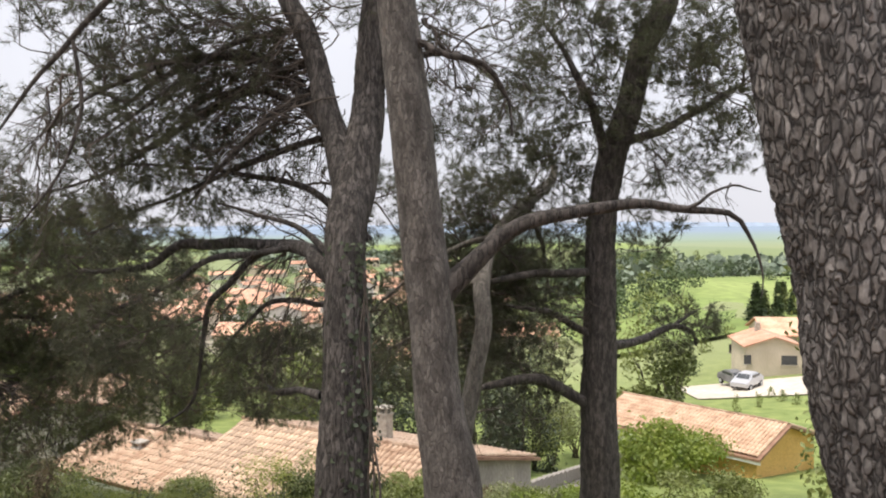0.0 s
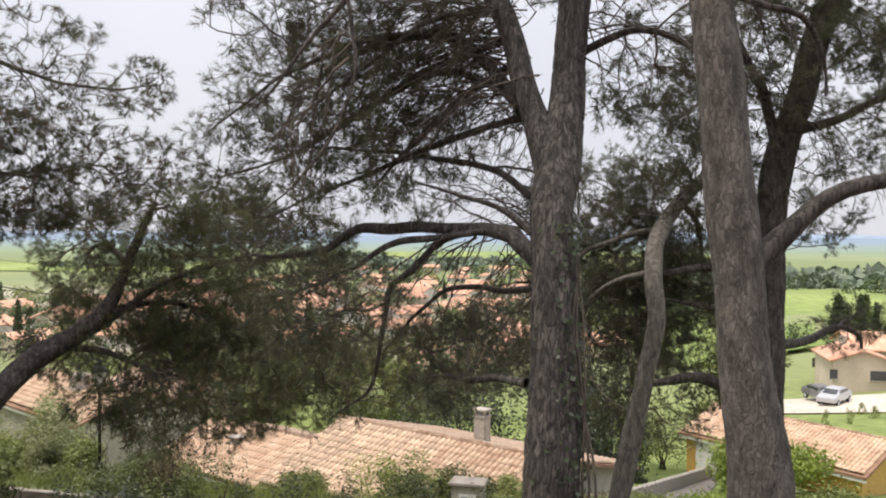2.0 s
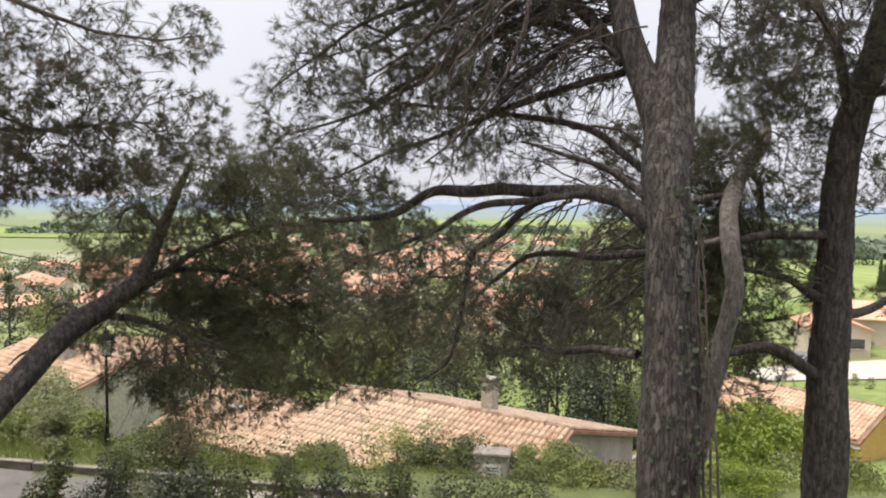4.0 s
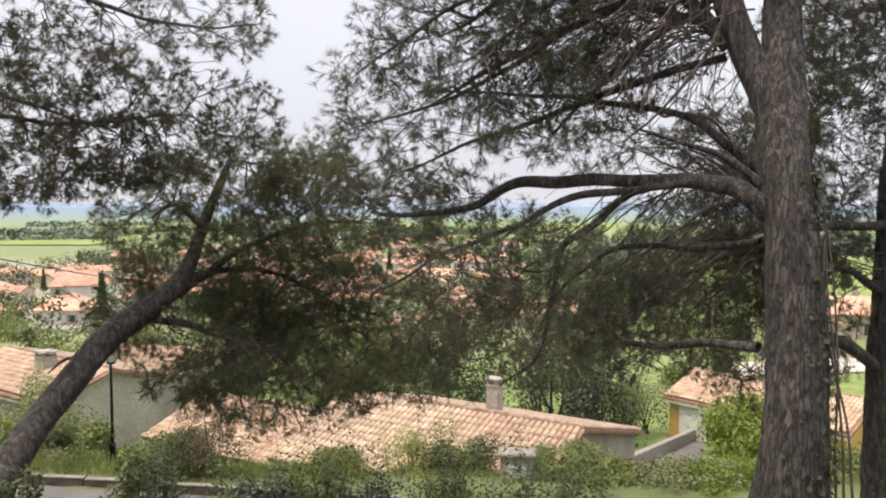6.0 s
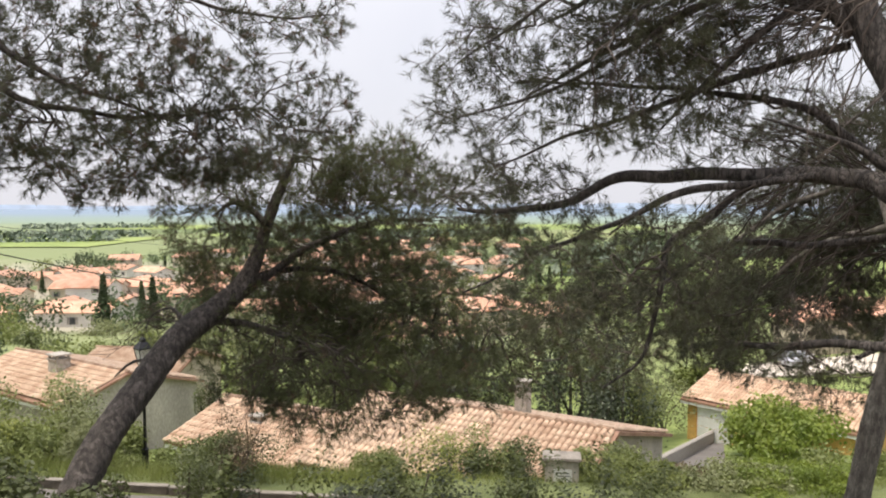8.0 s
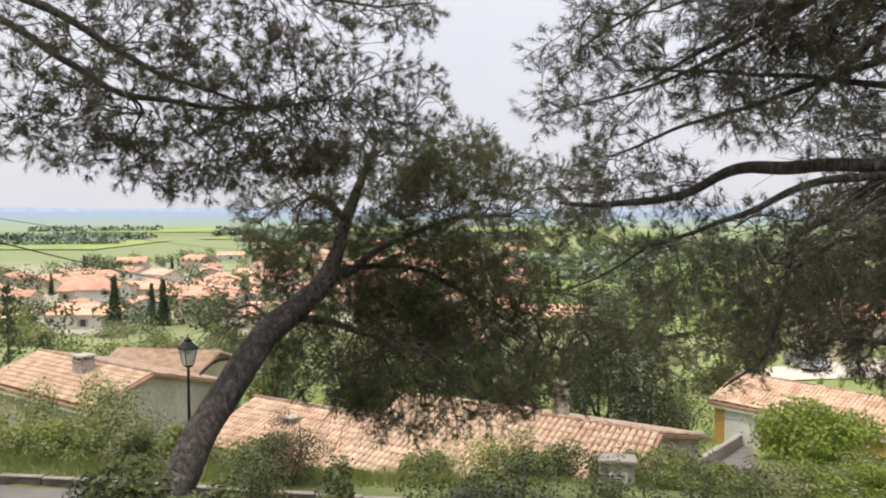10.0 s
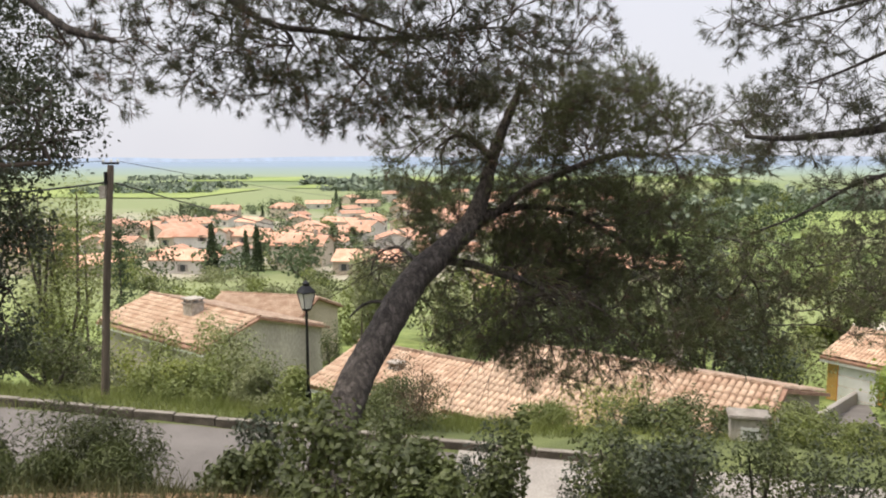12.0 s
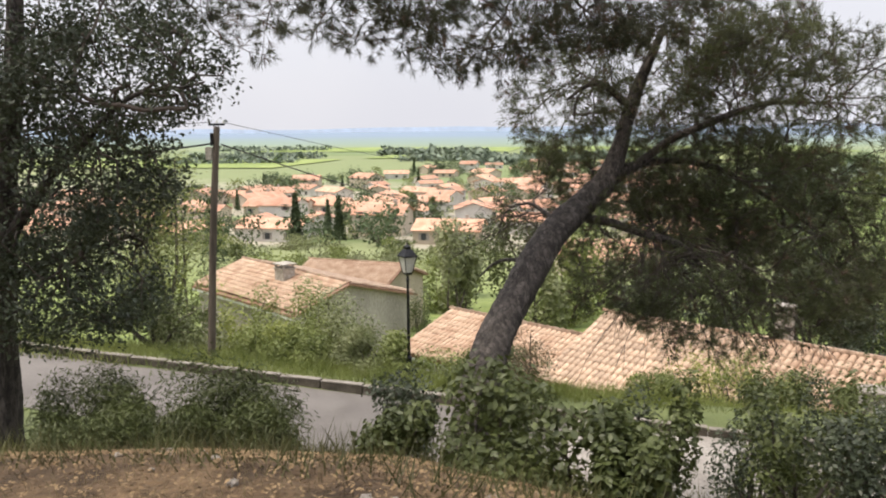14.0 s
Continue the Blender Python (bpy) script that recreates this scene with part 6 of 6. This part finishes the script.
for ring in (152, 168, 186, 204, 222, 243, 266, 292, 322, 356, 395, 440):
    a = -50.0 + rng.uniform(0, 4)
    while a < 6:
        r = ring + rng.uniform(-7, 7)
        x, y = -7 + r * math.sin(radians(a)), 2 + r * math.cos(radians(a))
        outskirts = float(np.interp(a, (-50, -30, -18, -9), (235, 265, 345, 450)))
        a += math.degrees((14 + ring * 0.012) / ring) * rng.uniform(0.75, 1.4)
        if r > outskirts or any((x - tx) ** 2 + (y - ty) ** 2 < 115 for tx, ty in taken):
            continue
        taken.append((x, y))
        copy_thing(protos[rng.randrange(5)], pose(x, y, height(x, y) - 0.2, 0, 0, rng.choice((0, 25, 90, 65, 110, -30, 75)) + rng.uniform(-14, 14)) @ Matrix.Scale(rng.uniform(0.72, 1.02), 4))
for x, y, turn, k in ((-8, 96, 10, 2), (0, 120, 30, 1), (10, 135, 0, 4)):
    copy_thing(protos[k], pose(x, y, height(x, y) - 0.2, 0, 0, turn))
    taken.append((x, y))

lone = village_house("small cream house with gable windows beside the parking place", 7, 5.4, 3.4, RENDER_CREAM, 4, (33.0, 81, height(33.0, 81) - 0.2), gables=True)
lone.rotation_euler[2] = radians(82)
taken.append((33.0, 81))
neighbour = village_house("cream house with a broad orange tile roof beyond the parking place", 9, 8, 3.2, RENDER_CREAM, 6, (39.2, 87, height(39.2, 87) - 0.2))
neighbour.rotation_euler[2] = radians(-8)
taken.append((39.2, 87))

# trees of the village and the plain
tree_protos = [plant("village_tree", "rounded dark green tree among the houses", -45.0, 128.0, 4.0, -13.5, 0.8, LEAF_FAR, 330, 301, category="tree", lobes=9),
               plant("village_tree", "light green garden tree among the houses", -75.0, 122.0, 3.4, -14.5, 0.75, LEAF_MID, 300, 302, category="tree", lobes=8),
               conifer("slim dark cypress among the houses", -60.0, 140.0, 1.1, -12.5, LEAF_FAR, 303, whorls=13, name="village_cypress", leaf=0.55)]
for o in tree_protos:
    tagged(o, group="trees of the village")
n = 0
while n < 340:
    a, r = rng.uniform(-52, 20), 130 + 390 * rng.random() ** 1.2
    x, y = -7 + r * math.sin(radians(a)), 2 + r * math.cos(radians(a))
    if r > np.interp(a, (-50, -30, -18, -9), (250, 285, 370, 520)) or any((x - tx) ** 2 + (y - ty) ** 2 < 60 for tx, ty in taken) or (14 < x < 60 and 62 < y < 105):
        continue
    copy_thing(tree_protos[rng.choice((0, 0, 0, 0, 0, 1, 1, 1, 2))], pose(x, y, height(x, y) - 0.2, 0, 0, rng.uniform(0, 360)) @ Matrix.Scale(rng.uniform(0.6, 1.25), 4))
    n += 1

# trees round the house beyond the parking place
def beside(spot, proto):
    """A copy of a village tree, its crown top at the given height."""
    x, y, half, top_z = spot
    base = height(x, y) - 0.2
    wide = half / WIDE[proto]
    grown = max((top_z - base) / TALL[proto], wide * (0.85, 0.85, 0.45)[proto])
    copy_thing(tree_protos[proto], pose(x, y, base, 0, 0, x * 40) @ Matrix.Diagonal((wide, wide, grown, 1)))


WIDE = (4.0, 3.4, 1.1)
TALL = [top - height(x, y) for x, y, top in ((-45.0, 128.0, -13.5), (-75.0, 122.0, -14.5), (-60.0, 140.0, -12.5))]
for spot in ((45.83, 116.00, 1.83, -7.46), (49.81, 118.00, 1.04, -7.42), (52.87, 120.00, 0.87, -8.77), (59.95, 125.00, 0.71, -7.19), (61.64, 127.00, 0.62, -8.06)):
    beside(spot, 2)
for spot in ((89.69, 240.00, 4.52, -11.28), (87.32, 210.00, 2.84, -11.13), (97.02, 215.00, 4.51, -12.01), (97.53, 205.00, 4.00, -11.93), (76.10, 230.00, 4.63, -12.79), (91.68, 260.00, 4.05, -13.88),
             (26.36, 84.00, 1.10, -13.24), (41.91, 120.00, 1.87, -12.13), (37.47, 112.00, 1.39, -12.36)):
    beside(spot, 0)
for spot in ((37.32, 82.00, 0.99, -14.29), (27.37, 66.00, 0.47, -12.54), (27.51, 64.00, 0.51, -12.37), (24.71, 62.00, 0.39, -12.14), (27.85, 62.00, 0.45, -12.19), (22.27, 60.00, 0.38, -11.89), (39.18, 108.00, 1.18, -12.92), (32.67, 100.00, 1.16, -13.32)):
    beside(spot, 1)
plant("pine_tree", "light green young pine beside the ochre house", 13.76, 24.00, 3.04, 2.46, 0.26, LEAF_MID, 8000, 611, category="tree", lobes=14)


# leaf green paled and greyed to paint in the haze before the belts
LEAF_BELT = mat("hazed_belt_leaves", (0.14, 0.18, 0.135), (0.22, 0.26, 0.19), 0.1, rough=1, bump=0, fine=1)


def hedge(label, a, b, h, count, seed):
    """A far belt of trees as one mass."""
    r = np.random.default_rng(seed)
    q = r.random(count)
    x, y = a[0] + (b[0] - a[0]) * q, a[1] + (b[1] - a[1]) * q
    top = np.array([0.55 + 0.45 * noise.noise(Vector((t * 22, seed, 0))) for t in q]) * h
    p = np.stack([x + r.normal(size=count) * h * 0.25, y + r.normal(size=count) * h * 0.6, ground_level(x, y) + r.random(count) * np.maximum(top, h * 0.25)], 1)
    v, f = leaves(p, unit(r.normal(size=p.shape) + np.array([0, -0.3, 0.6])), r.uniform(0.6, 1.3, count) * h * 0.42, r, 0.9)
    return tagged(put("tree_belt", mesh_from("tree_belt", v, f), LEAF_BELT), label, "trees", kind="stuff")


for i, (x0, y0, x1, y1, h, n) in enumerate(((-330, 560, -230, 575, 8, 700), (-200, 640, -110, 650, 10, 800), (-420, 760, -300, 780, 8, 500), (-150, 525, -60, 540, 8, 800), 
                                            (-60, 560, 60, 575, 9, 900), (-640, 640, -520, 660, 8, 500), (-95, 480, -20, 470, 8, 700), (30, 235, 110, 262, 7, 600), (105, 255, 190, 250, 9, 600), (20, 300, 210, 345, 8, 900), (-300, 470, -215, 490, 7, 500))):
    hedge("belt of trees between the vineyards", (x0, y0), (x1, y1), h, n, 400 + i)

# vineyards and distant hills
for i, (x0, x1, y0, y1, m) in enumerate(((-420, -200, 420, 545, FIELD), (-190, -60, 560, 630, FIELD), (-700, -430, 480, 610, FIELD_OLIVE), (22, 150, 108, 232, FIELD), (-360, -100, 720, 880, FIELD), (-90, 200, 700, 900, FIELD))):
    gx = np.linspace(x0, x1, 8)
    gy = np.linspace(y0, y1, 8)
    ob = ground_sheet("vineyard", gx, gy, m, 0.6, 0)
    tagged(ob, "bright green vineyard on the plain", "field", kind="structure")
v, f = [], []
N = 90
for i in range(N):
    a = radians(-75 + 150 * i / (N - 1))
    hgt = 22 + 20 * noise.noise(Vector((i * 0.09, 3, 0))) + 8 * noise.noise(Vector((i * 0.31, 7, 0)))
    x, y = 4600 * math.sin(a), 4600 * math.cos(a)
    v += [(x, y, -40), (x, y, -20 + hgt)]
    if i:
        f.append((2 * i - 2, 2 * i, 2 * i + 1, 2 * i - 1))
# horizon haze is in this pale blue, and emission lifts it towards the sky
HILLS = mat("glowing_haze_hills", (0.24, 0.3, 0.38), (0.3, 0.36, 0.44), 0.002, rough=1, bump=0, fine=0.02)
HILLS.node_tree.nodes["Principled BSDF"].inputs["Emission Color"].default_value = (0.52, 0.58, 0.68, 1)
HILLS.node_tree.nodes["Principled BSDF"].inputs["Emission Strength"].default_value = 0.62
tagged(put("backdrop", mesh_from("backdrop", v, np.array(f), smooth=True), HILLS), "glowing backdrop of hazy blue hills on the horizon", "hills", kind="structure")

# ---------------- grass, litter, ivy ----------------
def grass(name, label, x0, x1, y0, y1, count, length, material, seed, clump=0.5, beyond=0.5):
    r = np.random.default_rng(seed)
    x, y = r.uniform(x0, x1, count), r.uniform(y0, y1, count)
    keep = np.array([noise.noise(Vector((a * 1.1, b * 1.1, seed))) > -clump + 0.3 * r.random() for a, b in zip(x, y)])
    keep &= y > path_edge(x) + beyond * r.uniform(0.6, 1.4, count)
    x, y = x[keep], y[keep]
    base = np.stack([x, y, ground_level(x, y) - 0.02], 1)
    d = unit(np.stack([r.normal(size=len(x)) * 0.35, r.normal(size=len(x)) * 0.35, np.ones(len(x))], 1))
    v, f = blades(base, d, r.uniform(0.4, 1.2, len(x)) * length, np.full(len(x), length * 0.035), r, 0.15)
    return tagged(put(name, mesh_from(name, v, f), material), label, "grass", kind="stuff")


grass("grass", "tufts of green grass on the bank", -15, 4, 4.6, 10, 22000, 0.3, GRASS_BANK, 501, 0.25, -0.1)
grass("dry_grass", "dry brown grass along the edge of the path", -15, 4, 4.2, 9, 42000, 0.14, GRASS_DRY, 502, 0.6, -1.0)
grass("grass", "rank weeds on the verge behind the kerb", -30, -6, 18.1, 24, 36000, 0.5, GRASS, 503, 0.6)
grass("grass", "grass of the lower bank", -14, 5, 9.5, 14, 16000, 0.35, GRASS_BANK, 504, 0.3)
grass("grass", "garden grass in front of the houses", -12, 9, 18.2, 25.5, 36000, 0.3, GRASS, 505, 0.9)
r = np.random.default_rng(510)
n = 36000
x, y = r.uniform(-14, -3, n), r.uniform(3.2, 8.2, n)
p = np.stack([x, y, ground_level(x, y) + 0.035], 1)
v, f = leaves(p, unit(np.stack([r.normal(size=n) * 0.35, r.normal(size=n) * 0.35, np.ones(n)], 1)), r.uniform(0.015, 0.042, n), r, 0.5)
tagged(put("leaf_litter", mesh_from("leaf_litter", v, f), LITTER), "dry fallen leaves on the earth", "leaf litter", kind="stuff")

stone_protos = []
rs = random.Random(530)
for k in range(3):
    bm = bmesh.new()
    bmesh.ops.create_icosphere(bm, subdivisions=1, radius=0.05)
    for v in bm.verts:
        v.co *= 1 + 0.35 * noise.noise(v.co * 22 + Vector((k * 5, 0, 0)))
        v.co.z *= 0.6
    me = bpy.data.meshes.new("path_stone")
    bm.to_mesh(me)
    bm.free()
    me.materials.append(KERB)
    stone_protos.append(me)
for k in range(46):
    x, y = rs.uniform(-13, -5), rs.uniform(4.4, 7.0)
    ob = tagged(new("path_stone", stone_protos[k % 3]), "small pale stone lying on the earth", "stone", "stones on the path")
    s = rs.uniform(0.4, 1.3)
    ob.matrix_basis = pose(x, y, height(x, y) + 0.012, 0, 0, rs.uniform(0, 360)) @ Matrix.Scale(s, 4)

ivy_stems = [[(-0.62 + 0.05 * k, 7.62 - 0.04 * k, -1.9, 0.014), (-0.66 + 0.06 * k, 7.62, -0.9, 0.012), (-0.62 - 0.05 * k, 7.72, 0.1, 0.01), (-0.7, 7.86, 1.2, 0.006)] for k in range(3)]
ivy = tagged(new("ivy"), "dark ivy climbing the rough pine trunk", "ivy")
n = 520
r = np.random.default_rng(520)
zz = r.uniform(-1.7, 1.5, n)
ang = r.normal(-0.5, 0.75, n) - 0.3
cxs = np.interp(zz, [-1.7, -1.2, 0, 1.5], [-0.93, -0.9, -0.87, -0.88])
cys = np.interp(zz, [-1.7, 0, 1.5], [7.76, 7.93, 8.15])
rr = np.interp(zz, [-1.7, -1.2, 0, 1.5], [0.31, 0.28, 0.245, 0.225]) + r.uniform(0.0, 0.09, n)
nn = np.stack([np.cos(ang), np.sin(ang), np.full(n, 0.2)], 1)
p = np.stack([cxs + rr * np.cos(ang), cys + rr * np.sin(ang), zz], 1)
v, f = leaves(p, unit(nn + r.normal(size=nn.shape) * 0.3), r.uniform(0.04, 0.08, n), r, 0.8)
put("foliage", mesh_from("foliage", v, f), LEAF_OAK, ivy, kind="stuff")
for k, stem in enumerate(ivy_stems):
    me, _ = tube_mesh("stem", stem, 6, 0.12, wobble=0.03, seed=k)
    put("stem", me, TWIG, ivy)
